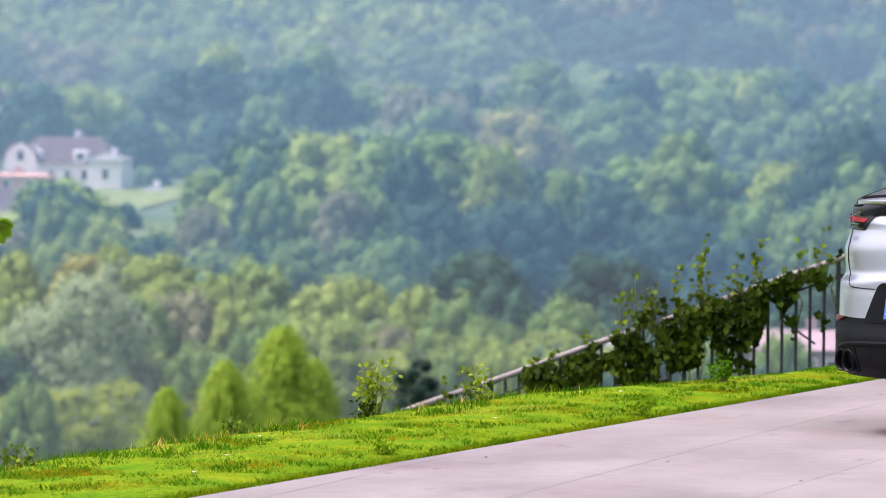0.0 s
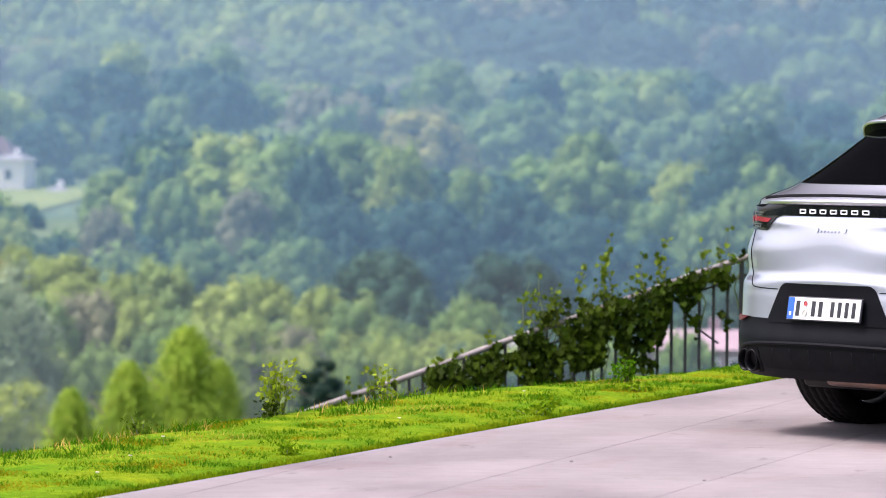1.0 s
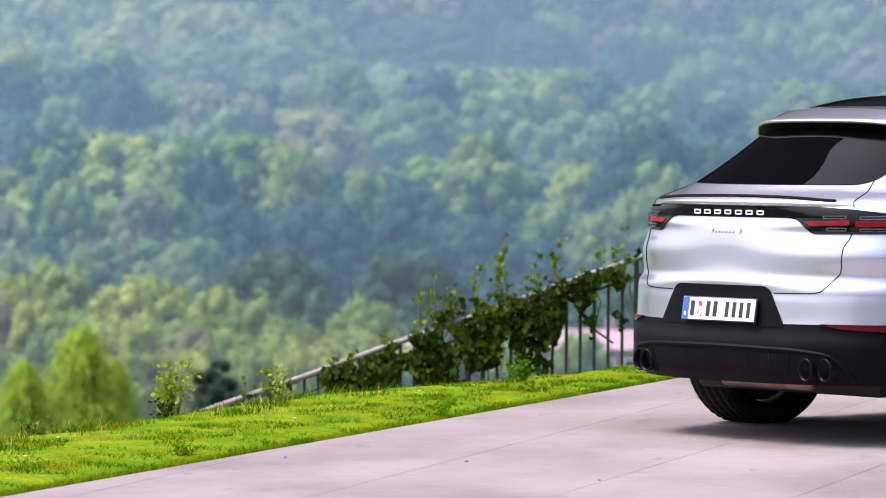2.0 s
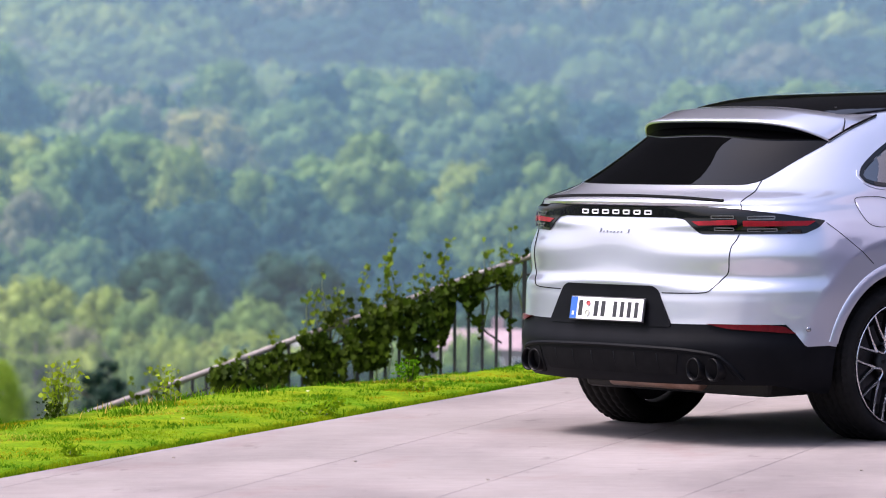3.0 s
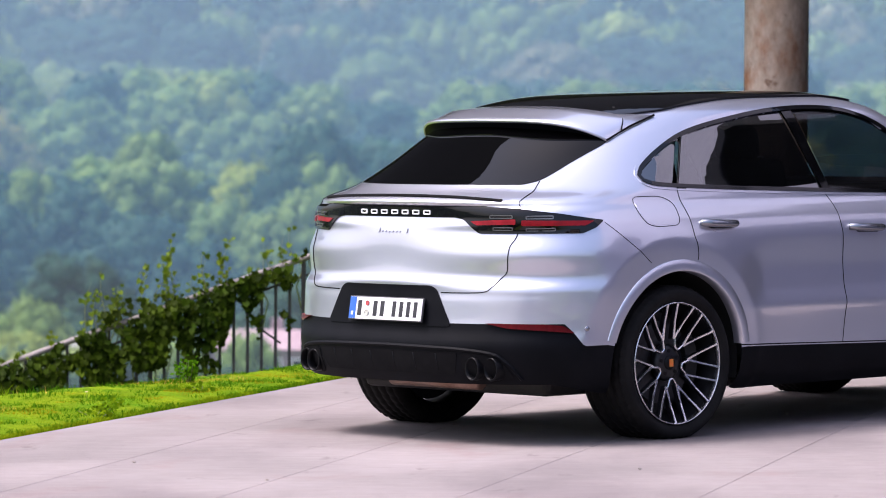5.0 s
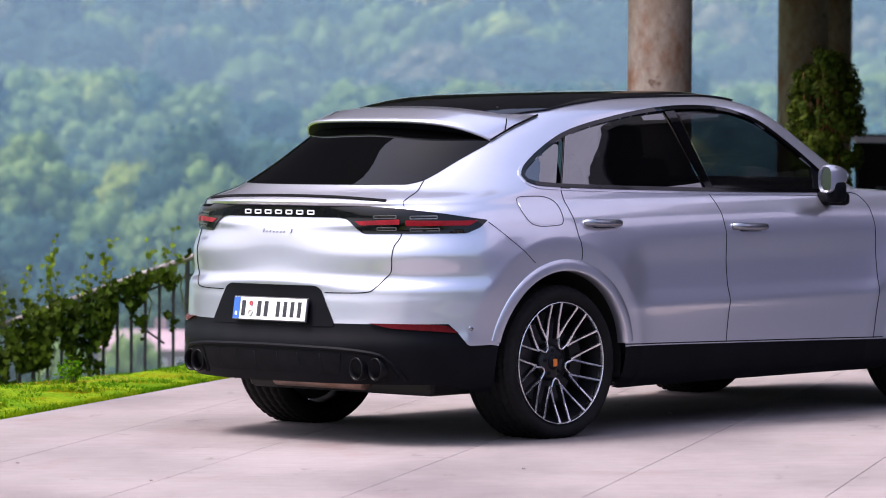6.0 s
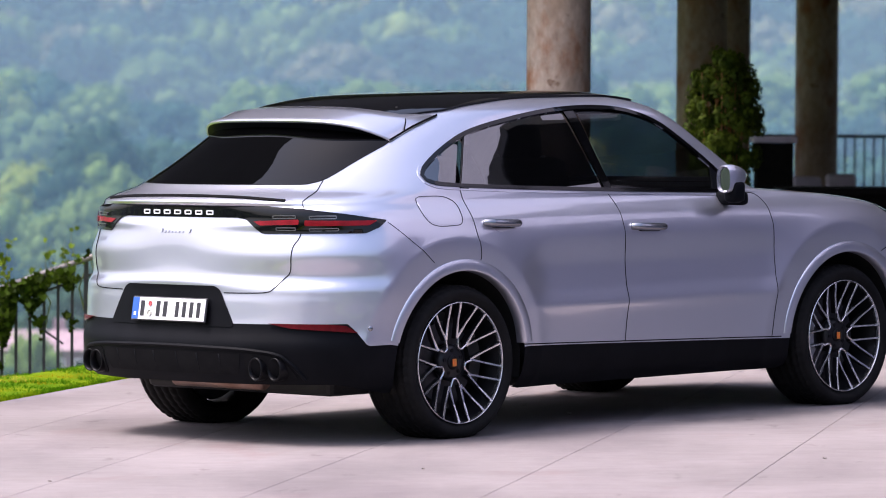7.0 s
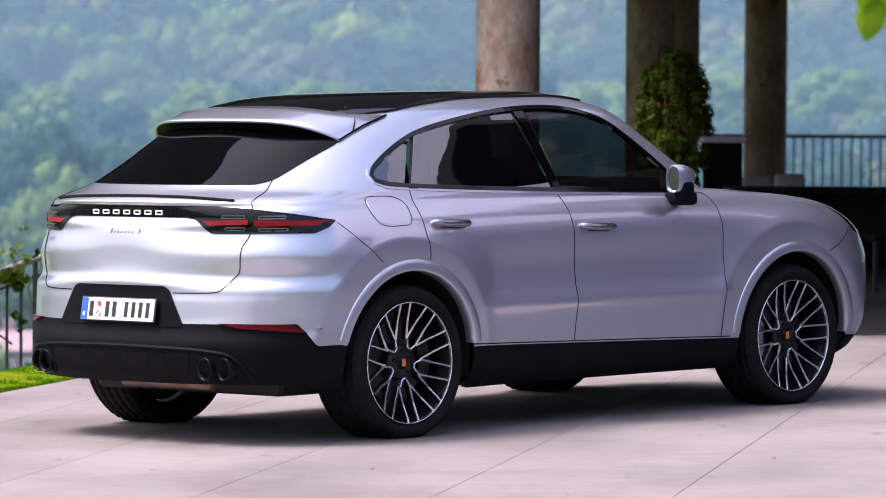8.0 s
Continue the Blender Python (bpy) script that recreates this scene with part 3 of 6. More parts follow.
# ------------------------------------------------------------------ single trees below the lawn
def tree(x, y, z, w, h, shape, mat, label, leaves=10000, lobes=34, trunk=BARK, fine=1.0):
    t = new("tree")
    t.location = (x, y, z)
    if shape == "flame":
        v, q, tr = flame_crown(leaves)
    else:
        v, q, tr = crown(leaves, lobes, shape, size=(0.020 if shape == "round" else 0.0125) * fine, loose=0.55 if shape == "cone" else 1.0)
    v = v * np.array([w, w, h * 0.88]) + np.array([0, 0, h * 0.10])
    mesh_part("crown", leaf_mesh("crown", v, q, tr), mat, t)
    bm = bmesh.new()
    lean = rng.normal(0, 0.02, 2) * h
    line = [(0, 0, -0.5), (lean[0] * 0.3, lean[1] * 0.3, h * 0.25), (lean[0], lean[1], h * 0.55), (lean[0] * 1.2, lean[1] * 1.2, h * 0.85)]
    r = 0.022 * h
    add_tube(bm, line, [r * 1.3, r, r * 0.6, r * 0.15], 8)
    for k in range(5):
        a, z0 = 2.4 * k + rng.uniform(0, 1), h * (0.28 + 0.1 * k)
        add_tube(bm, [(lean[0] * 0.5, lean[1] * 0.5, z0), (0.18 * w * math.cos(a), 0.18 * w * math.sin(a), z0 + 0.08 * h), (0.33 * w * math.cos(a), 0.33 * w * math.sin(a), z0 + 0.17 * h)], [r * 0.45, r * 0.3, r * 0.1], 6)
    part("trunk", bm, trunk, t, smooth=True)
    return tagged(t, label, "tree", group="trees below the lawn")


def tree_at(px, top, y, w, drop, *rest, **more):
    """A tree at depth y whose top stands at height top; drop is how far down its foot is."""
    return tree(px, y, top - drop, w, drop, *rest, **more)


for x, top, y, w, shape, kind, label in (
        (-53.9, -12.4, 250, 4.4, "flame", "fresh", "bright green upright young tree below the lawn"),
        (-56.1, -14.1, 245, 3.6, "flame", "fresh", "bright green narrow young tree below the lawn"),
        (-58.2, -15.3, 240, 2.9, "flame", "fresh", "small bright green garden tree below the lawn"),
        (-54.5, -15.0, 262, 2.9, "flame", "fresh", "bright green slim tree below the lawn"),
        (-58.4, -13.8, 290, 5.1, "oval", "light", "soft green rounded tree below the lawn"),
        (-65.3, -15.4, 235, 4.6, "oval", "birch", "pale yellow-green birch-like tree below the lawn"),
        (-65.9, -15.8, 243, 4.2, "oval", "birch", "pale yellow-green birch with thin upright trunks below the lawn"),
        (-63.5, -15.4, 240, 4.0, "oval", "birch", "pale green tree with thin trunks below the lawn"),
        (-62.4, -15.4, 245, 3.6, "oval", "birch", "pale yellow-green tree below the lawn"),
        (-68.4, -15.6, 236, 4.0, "round", "birch", "yellow-green spreading tree below the lawn"),
        (-72.4, -10.0, 278, 8.4, "round", "silver", "large silvery grey-green willow-like tree below the lawn"),
        (-77.2, -15.4, 276, 6.5, "round", "deep", "broad dark green tree below the lawn"),
        (-49.8, -14.6, 270, 4.2, "cone", "conifer", "dark blue-green spruce below the lawn"),
        (-54.9, -16.4, 330, 6.2, "round", "mid", "rounded green tree below the lawn"),
        (-49.0, -16.1, 320, 7.6, "round", "light", "soft round light green tree below the lawn"),
        (-57.3, -15.8, 300, 4.9, "round", "light", "light green rounded tree below the lawn"),
        (-42.5, -16.2, 310, 5.8, "round", "light", "rounded pale green tree below the lawn"),
        (-85.7, -15.0, 360, 8.1, "round", "light", "yellow-green rounded tree below the lawn"),
        (-72.1, -16.1, 330, 5.8, "round", "mid", "green rounded tree below the lawn"),
        (-53.0, -15.8, 300, 4.5, "oval", "light", "light green upright tree below the lawn")):
    by = {"birch": 1.09, "fresh": 0.92, "conifer": 0.88}.get(kind, 1.0)      # the fresh ones stand nearest
    x, top, y, w = x * by, EYE_Z + (top - EYE_Z) * by, y * by, w * by
    tree_at(x, top + (0.1 if shape == "flame" else 0.8), y, w * {"cone": 2.8, "oval": 2.0, "flame": 2.05, "round": 1.3}[shape], max(5.0, top - float(land(x, y)) + 1.3), shape, FOREST[kind], label, leaves=24000 if kind in ("silver", "fresh") else 8000, trunk=BIRCH_BARK if kind == "birch" else BARK, lobes=60 if kind == "silver" else 40, fine=0.62 if kind == "silver" else 1.0)

# ------------------------------------------------------------------ the car: its shape
CAR = Matrix(((0.6909, -0.7228, -0.0152, -0.8411), (0.7228, 0.6910, 0.0, 22.3025), (0.0105, -0.0110, 0.9999, -0.0130), (0, 0, 0, 1)))
TOP = 1.657
REAR_X = curve([0.18, 0.30, 0.40, 0.47, 0.55, 0.68, 0.735, 0.762, 0.80, 0.86, 0.95, 1.03, 1.08, 1.125, 1.145, 1.16, 1.20, 1.225, 1.35, 1.50, 1.555, 1.60, 1.63, 1.648, TOP],
               [-0.86, -0.99, -1.03, -1.042, -1.018, -1.003, -0.997, -0.999, -0.988, -0.979, -0.969, -0.955, -0.935, -0.935, -0.950, -0.935, -0.86, -0.82, -0.60, -0.35, -0.24, -0.06, 0.16, 0.50, 1.05])
FRONT_X = curve([0.18, 0.30, 0.45, 0.60, 0.75, 0.85, 0.95, 1.02, 1.06, 1.09, 1.115, 1.135, 1.15, 1.25, 1.40, 1.50, 1.58, 1.62, 1.645, TOP],
                [3.50, 3.72, 3.82, 3.83, 3.82, 3.78, 3.68, 3.54, 3.40, 3.20, 2.95, 2.70, 2.50, 2.38, 2.18, 2.04, 1.88, 1.72, 1.50, 1.15])
HALF_W = curve([0.18, 0.28, 0.40, 0.50, 0.62, 0.75, 0.88, 0.97, 1.04, 1.10, 1.14, 1.20, 1.30, 1.40, 1.50, 1.56, 1.60, 1.625, 1.642, 1.65, TOP],
               [0.85, 0.935, 0.962, 0.970, 0.978, 0.985, 0.985, 0.978, 0.960, 0.925, 0.895, 0.870, 0.825, 0.780, 0.735, 0.700, 0.650, 0.580, 0.480, 0.38, 0.05])
REAR_LEN = curve([0.18, 0.9, 1.1, 1.15, 1.2, 1.3, 1.5, 1.6, TOP], [0.62, 0.62, 0.62, 0.70, 0.90, 1.02, 1.0, 0.9, 0.35])
FRONT_LEN = curve([0.18, 0.8, 1.0, 1.12, 1.25, 1.5, 1.6, TOP], [0.60, 0.62, 0.62, 0.45, 0.40, 0.40, 0.40, 0.3])
REAR_P = curve([0.18, 0.73, 0.78, 0.9, 1.0, 1.10, 1.16, 1.22, 1.45, 1.6], [2.55, 2.55, 2.32, 2.50, 2.32, 2.75, 2.6, 2.35, 2.45, 2.3])

DOOR_IN = curve([0.18, 0.44, 0.54, 0.59, 0.607, 0.617, 0.64, 0.71, 0.80, 0.90, 0.945, 0.955, 1.2, 1.7], [-0.014, -0.009, -0.0035, 0.003, 0.007, 0.007, 0.003, -0.011, -0.014, -0.0065, -0.001, 0.0, 0.0, 0.0])


def body_point(h, z):
    """A point of the left half of the bodywork: h runs 0 to 1 from the middle of the tail along the flank to the middle of the nose."""
    h, z = np.broadcast_arrays(np.asarray(h, float), np.asarray(z, float))
    w, xr, xf, ar, af, p = HALF_W(z), REAR_X(z), FRONT_X(z), REAR_LEN(z), FRONT_LEN(z), REAR_P(z)
    tr = np.clip(h / 0.3, 0, 1) * math.pi / 2
    tf = np.clip((1 - h) / 0.3, 0, 1) * math.pi / 2
    q = 3.0
    ry, rx = np.sin(tr) ** (2 / p), xr + ar * (1 - np.maximum(np.cos(tr), 0) ** (2 / p))
    fy, fx = np.sin(tf) ** (2 / q), xf - af * (1 - np.maximum(np.cos(tf), 0) ** (2 / q))
    k = np.clip((h - 0.3) / 0.4, 0, 1)
    sx = (xr + ar) * (1 - k) + (xf - af) * k
    x = np.where(h < 0.3, rx, np.where(h > 0.7, fx, sx))
    y = w * np.where(h < 0.3, ry, np.where(h > 0.7, fy, 1.0))
    # doors: drawn in under an edge at 0.95, out again to a crease at 0.61, tucked in below it
    doors = np.clip((x - 0.40) / 0.22, 0, 1) * np.clip((2.44 - x) / 0.18, 0, 1)
    doors = doors * doors * (3 - 2 * doors)
    hollow = DOOR_IN(z)
    # wings swell out round the wheels to an edge, then run straight down to the arch
    swell = 0.0
    for wx, wz in ((0.0, 0.362), (2.895, 0.362)):
        rc = np.hypot(x - wx + 0.045, z - wz)
        swell = swell + np.where(rc > 0.60, 0.020 * np.exp(-np.maximum(rc - 0.60, 0) / 0.11), 0.020 - 0.008 * np.clip((0.60 - rc) / 0.09, 0, 1.6)) * np.clip((1.16 - z) / 0.10, 0, 1)
    waist = -0.012 * np.exp(-((x - 1.45) / 0.8) ** 2) * np.exp(-((z - 0.75) / 0.4) ** 2)
    side = np.clip(y / np.maximum(w, 1e-6), 0, 1) ** 6
    return np.stack([x, y + side * (doors * hollow + swell + waist), z], -1)


def clad_top(x):
    """Height at which paint meets the black lower trim."""
    k = np.clip((x + 0.70) / 0.11, 0, 1)
    rear = 0.577 * (1 - k) + 0.472 * k
    return np.where(x < -0.45, rear, np.where(x < 0.4, 0.470, 0.425 - 0.026 * (x - 0.4)))


def clad_foot(x):
    return 0.215 + 0.075 * np.clip((-0.45 - x) / 0.3, 0, 1)


WHEELS = [(0.0, 0.362), (2.895, 0.362)]
ARCH = 0.445
H_STEPS = np.concatenate([np.linspace(0, 0.3, 64)[:-1], np.linspace(0.3, 0.7, 210)[:-1], np.linspace(0.7, 1, 44)])
Z_STEPS = np.concatenate([np.linspace(0.45, 1.00, 50)[:-1], np.linspace(1.0, 1.16, 30)[:-1], np.linspace(1.16, 1.25, 10)[:-1], np.linspace(1.25, 1.56, 26)[:-1], np.linspace(1.56, 1.64, 16)[:-1], np.linspace(1.64, TOP, 8)])
FLAT_X = body_point(H_STEPS, 0.6)[:, 0]


def inside(poly, x, z):
    hit = False
    for (x0, z0), (x1, z1) in zip(poly, poly[1:] + poly[:1]):
        if (z0 > z) != (z1 > z) and x < (x1 - x0) * (z - z0) / (z1 - z0) + x0:
            hit = not hit
    return hit


def body_shell(z_of, rows, holes=()):
    """The skin on both sides; z_of(row, x) gives the height; wheel arches and window openings are cut out."""
    bm = bmesh.new()
    for sign in (1, -1):
        grid = []
        for r in rows:
            p = body_point(H_STEPS, z_of(r, FLAT_X))
            grid.append([bm.verts.new((x, sign * yy, zz)) for x, yy, zz in p])
        for a, b in zip(grid, grid[1:]):
            for i in range(len(H_STEPS) - 1):
                q = (a[i], a[i + 1], b[i + 1], b[i])
                bm.faces.new(q if sign < 0 else q[::-1])
    bmesh.ops.remove_doubles(bm, verts=bm.verts, dist=0.0006)
    dead = []
    for f in bm.faces:
        c = f.calc_center_median()
        if abs(c.y) > 0.5:
            if any(math.hypot(c.x - wx, c.z - wz) < ARCH for wx, wz in WHEELS) or any(inside(h, c.x, c.z) for h in holes):
                dead.append(f)
        if holes and c.x > 1.75 and 1.20 < c.z < 1.53 and abs(c.y) < 0.58:
            dead.append(f)
    bmesh.ops.delete(bm, geom=dead, context="FACES")
    for wx, wz in WHEELS:
        for v in bm.verts:
            if v.is_boundary and abs(v.co.y) > 0.5 and v.co.z > 0.20:
                d = Vector((v.co.x - wx, 0, v.co.z - wz))
                if d.length < ARCH + 0.035:
                    d = d.normalized() * ARCH
                    v.co.x, v.co.z = wx + d.x, wz + d.z
    return bm


def paint_rows(r, x):
    base = clad_top(x)
    return np.where(r < 0.70, base + (r - 0.45) * (0.70 - base) / 0.25, r)


def smooth_line(points, step=0.02, closed=False):
    """Points along a Catmull-Rom curve through the given ones."""
    p = [np.array(q, float) for q in points]
    n = len(p)
    out = []
    for i in range(n if closed else n - 1):
        a, b, c, d = (p[(i - 1) % n], p[i], p[(i + 1) % n], p[(i + 2) % n]) if closed else (p[max(i - 1, 0)], p[i], p[i + 1], p[min(i + 2, n - 1)])
        m = max(2, int(np.linalg.norm(c - b) / step))
        for k in range(m):
            t = k / m
            out.append(0.5 * (2 * b + (c - a) * t + (2 * a - 5 * b + 4 * c - d) * t * t + (3 * b - a - 3 * c + d) * t**3))
    if not closed:
        out.append(p[-1])
    return [tuple(q) for q in out]


def rounded(poly, radius, n=5):
    """A polygon whose corners are rounded."""
    out = []
    for i, p in enumerate(poly):
        a, b, c = Vector(poly[i - 1]), Vector(p), Vector(poly[(i + 1) % len(poly)])
        u, v = (a - b), (c - b)
        r = min(radius, u.length * 0.45, v.length * 0.45)
        s, e = b + u.normalized() * r, b + v.normalized() * r
        for k in range(n + 1):
            t = k / n
            out.append(tuple((1 - t) ** 2 * s + 2 * t * (1 - t) * b + t * t * e))
    return out


def inset(poly, d):
    """The polygon drawn in by d."""
    area = sum(x0 * y1 - x1 * y0 for (x0, y0), (x1, y1) in zip(poly, poly[1:] + poly[:1]))
    s = 1 if area > 0 else -1
    out = []
    for i in range(len(poly)):
        a, b, c = (Vector(poly[j % len(poly)]) for j in (i - 1, i, i + 1))
        t = (c - a).normalized()
        out.append((b.x - s * t.y * d, b.y + s * t.x * d))
    return out


AIMS = {"side": ((0, 1, 0), lambda u, z: (u, -4, z)), "rear": ((1, 0, 0), lambda u, z: (-4, u, z)),
        "corner": ((0.7071, 0.7071, 0), lambda u, z: (0.7071 * u - 3, -0.7071 * u - 3, z)),
        "nose": ((-0.7071, 0.7071, 0), lambda u, z: (0.7071 * u + 5, 0.7071 * u - 5, z)),
        "front": ((-1, 0, 0), lambda u, z: (8, u, z)), "top": ((0, 0, -1), lambda u, v: (u, v, 4))}
SKIN = None


def on_skin(aim, u, v):
    way, start = AIMS[aim]
    at, normal, _, _ = SKIN.ray_cast(Vector(start(u, v)), Vector(way))
    if at is None:
        at, normal, _, _ = SKIN.find_nearest(Vector(start(u, v)) + Vector(way) * (4 - 0.9))
    if normal.dot(Vector(way)) > 0:
        normal = -normal
    return at, normal


def patch(name, poly, aim, mat, parent, lift=0.004, cell=0.03, depth=0.008, mirror=False, label="", back=False, smooth=True):
    """A panel of the outline poly laid on the bodywork along aim; back closes it behind, for glass."""
    bm = bmesh.new()
    bm.faces.new([bm.verts.new((u, v, 0)) for u, v in poly])
    us, vs = [p[0] for p in poly], [p[1] for p in poly]
    for lo, hi, axis in ((min(us), max(us), 0), (min(vs), max(vs), 1)):
        c = math.ceil(lo / cell) * cell
        while c < hi:
            co, no = [0, 0, 0], [0, 0, 0]
            co[axis], no[axis] = c, 1
            bmesh.ops.bisect_plane(bm, geom=bm.verts[:] + bm.edges[:] + bm.faces[:], plane_co=co, plane_no=no)
            c += cell
    lower = {}
    for v in bm.verts[:]:
        at, normal = on_skin(aim, v.co.x, v.co.y)
        v.co = at + normal * lift
        lower[v] = at + normal * (lift - depth)
    faces, rim = bm.faces[:], [e for e in bm.edges if e.is_boundary]
    twin = {v: bm.verts.new(lower[v]) for v in (list(lower) if back else {v for e in rim for v in e.verts})}
    for e in rim:
        a, b = e.verts
        bm.faces.new((a, b, twin[b], twin[a]))
        e.smooth = False
    if back:
        for f in faces:
            bm.faces.new([twin[v] for v in reversed(f.verts[:])])
    fixed_normals(bm)
    bm.normal_update()
    if sum(f.normal.dot(Vector(AIMS[aim][0])) for f in faces) > 0:
        bmesh.ops.reverse_faces(bm, faces=bm.faces)
    if mirror:
        for v in bm.verts:
            v.co.y = -v.co.y
        bmesh.ops.reverse_faces(bm, faces=bm.faces)
    return part(name, bm, mat, parent, label, smooth)


def ring_patch(name, outer, width, aim, mat, parent, lift=0.006, mirror=False, label=""):
    """A band that follows a closed outline, width wide, inside it."""
    inner = inset(outer, width)
    bm = bmesh.new()
    rows = []
    for loop, l in ((outer, -0.004), (outer, lift), (inner, lift), (inner, -0.012)):
        rows.append([])
        for u, v in loop:
            at, normal = on_skin(aim, u, v)
            rows[-1].append(bm.verts.new(at + normal * l))
    n = len(outer)
    for a, b in zip(rows, rows[1:]):
        for i in range(n):
            bm.faces.new((a[i], a[(i + 1) % n], b[(i + 1) % n], b[i]))
    fixed_normals(bm)
    if mirror:
        for v in bm.verts:
            v.co.y = -v.co.y
        bmesh.ops.reverse_faces(bm, faces=bm.faces)
    return part(name, bm, mat, parent, label)


def seam(name, points, aim, parent, mirror=False, radius=0.0018, closed=False, mat=None):
    """A dark shut line on the bodywork."""
    line = smooth_line(points, 0.012, closed)
    if closed:
        line.append(line[0])
    pts = [at + normal * 0.001 for at, normal in (on_skin(aim, u, v) for u, v in line)]
    if mirror:
        pts = [Vector((p.x, -p.y, p.z)) for p in pts]
    bm = bmesh.new()
    add_tube(bm, pts, radius, 6)
    return part(name, bm, mat or SHUT, parent)


SHUT = material("shut_line", (0.004, 0.004, 0.005), (0.007, 0.007, 0.008), 0.8, scale=20, spec=0.08)
GLASS_DARK = material("privacy_glass", (0.0006, 0.0006, 0.0008), (0.0009, 0.0009, 0.0011), 0.02, scale=2, spec=0.16)


def thin_glass(name, tint, mirrored):
    """A tinted pane: clear light passes, tinted; the share mirrored grows from its least, seen square on, to all at a grazing angle."""
    m = bpy.data.materials.new(name)
    m.use_nodes = True
    n, l = m.node_tree.nodes, m.node_tree.links
    n.remove(n["Principled BSDF"])
    clear, gloss, mix, lw = n.new("ShaderNodeBsdfTransparent"), n.new("ShaderNodeBsdfGlossy"), n.new("ShaderNodeMixShader"), n.new("ShaderNodeLayerWeight")
    power, share = n.new("ShaderNodeMath"), n.new("ShaderNodeMapRange")
    power.operation, power.inputs[1].default_value = "POWER", 5.0
    share.inputs["To Min"].default_value, share.inputs["To Max"].default_value = mirrored, 1.0
    clear.inputs["Color"].default_value = (*tint, 1)
    gloss.inputs["Roughness"].default_value, lw.inputs["Blend"].default_value = 0.01, 0.5
    l.new(lw.outputs["Facing"], power.inputs[0])
    l.new(power.outputs["Value"], share.inputs["Value"])
    l.new(share.outputs["Result"], mix.inputs["Fac"])
    l.new(clear.outputs["BSDF"], mix.inputs[1])
    l.new(gloss.outputs["BSDF"], mix.inputs[2])
    l.new(mix.outputs["Shader"], n["Material Output"].inputs["Surface"])
    return m


GLASS_SIDE = thin_glass("tinted_glass", (0.29, 0.31, 0.32), 0.05)
GLASS_PRIVACY = thin_glass("privacy_side_glass", (0.05, 0.05, 0.055), 0.27)
LAMP_RED = material("red_lens", (0.150, 0.004, 0.008), (0.230, 0.006, 0.012), 0.25, scale=20, spec=0.2)
REFLECTOR = material("red_reflector", (0.060, 0.002, 0.004), (0.085, 0.003, 0.006), 0.25, scale=40, spec=0.15)
LAMP_GREY = material("clear_lens_trim", (0.10, 0.10, 0.11), (0.15, 0.15, 0.16), 0.25, 0.5, scale=30)
HANDLE = material("handle_grey", (0.27, 0.28, 0.31), (0.29, 0.30, 0.33), 0.2, 0.95, scale=10)
MIRROR_GLASS = material("dimmed_mirror", (0.15, 0.16, 0.18), (0.17, 0.18, 0.20), 0.04, 1.0, scale=5)
PLATE_WHITE = material("plate_white", (0.72, 0.73, 0.74), (0.78, 0.78, 0.79), 0.35, scale=10)
PLATE_BLUE = material("plate_blue", (0.02, 0.10, 0.42), (0.03, 0.12, 0.45), 0.35, scale=10)
PLATE_INK = material("plate_ink", (0.012, 0.012, 0.016), (0.02, 0.02, 0.024), 0.4, scale=10)
SEAL_RED = material("seal_red", (0.40, 0.05, 0.06), (0.45, 0.08, 0.08), 0.5, scale=80)
SEAL_GREY = material("seal_grey", (0.40, 0.42, 0.36), (0.48, 0.48, 0.42), 0.5, scale=80)
CAP_BADGE = material("cap_crest", (0.75, 0.13, 0.02), (0.55, 0.22, 0.03), 0.4, 0.0, scale=60)
BRAKE = material("brake_steel", (0.045, 0.045, 0.050), (0.065, 0.065, 0.070), 0.5, 0.8, scale=30, fine=0.15)
CALIPER = material("silver_caliper", (0.40, 0.40, 0.44), (0.46, 0.46, 0.50), 0.45, 0.4, scale=30, fine=0.1)
MUFFLER = material("heat_tinted_steel", (0.20, 0.12, 0.085), (0.28, 0.19, 0.15), 0.4, 0.7, scale=8, fine=0.15)
EXHAUST_BLACK = material("black_chrome", (0.003, 0.003, 0.004), (0.005, 0.005, 0.006), 0.35, 0.0, scale=20, spec=0.15)
CABIN = material("black_cabin_trim", (0.006, 0.006, 0.0065), (0.010, 0.0095, 0.0095), 0.6, scale=8, fine=0.15)
SILVER_TRIM = material("satin_silver_trim", (0.55, 0.56, 0.60), (0.60, 0.61, 0.65), 0.25, 0.9, scale=10)

# side window opening: rear point, upper line, front pillar foot, belt line
GLASSHOUSE = smooth_line([(-0.112, 1.262), (-0.074, 1.300), (0.028, 1.360), (0.161, 1.424), (0.285, 1.469), (0.458, 1.508), (0.704, 1.547), (0.95, 1.572), (1.20, 1.582), (1.40, 1.574),
                          (1.55, 1.547), (1.70, 1.490), (1.87, 1.372), (2.02, 1.245), (2.13, 1.135)], 0.03)[:-1] + \
    smooth_line([(2.13, 1.132), (1.87, 1.134), (1.15, 1.156), (0.40, 1.184), (0.05, 1.202), (-0.06, 1.213), (-0.105, 1.232)], 0.03)
GLASSHOUSE_OPEN = inset(GLASSHOUSE, 0.014)

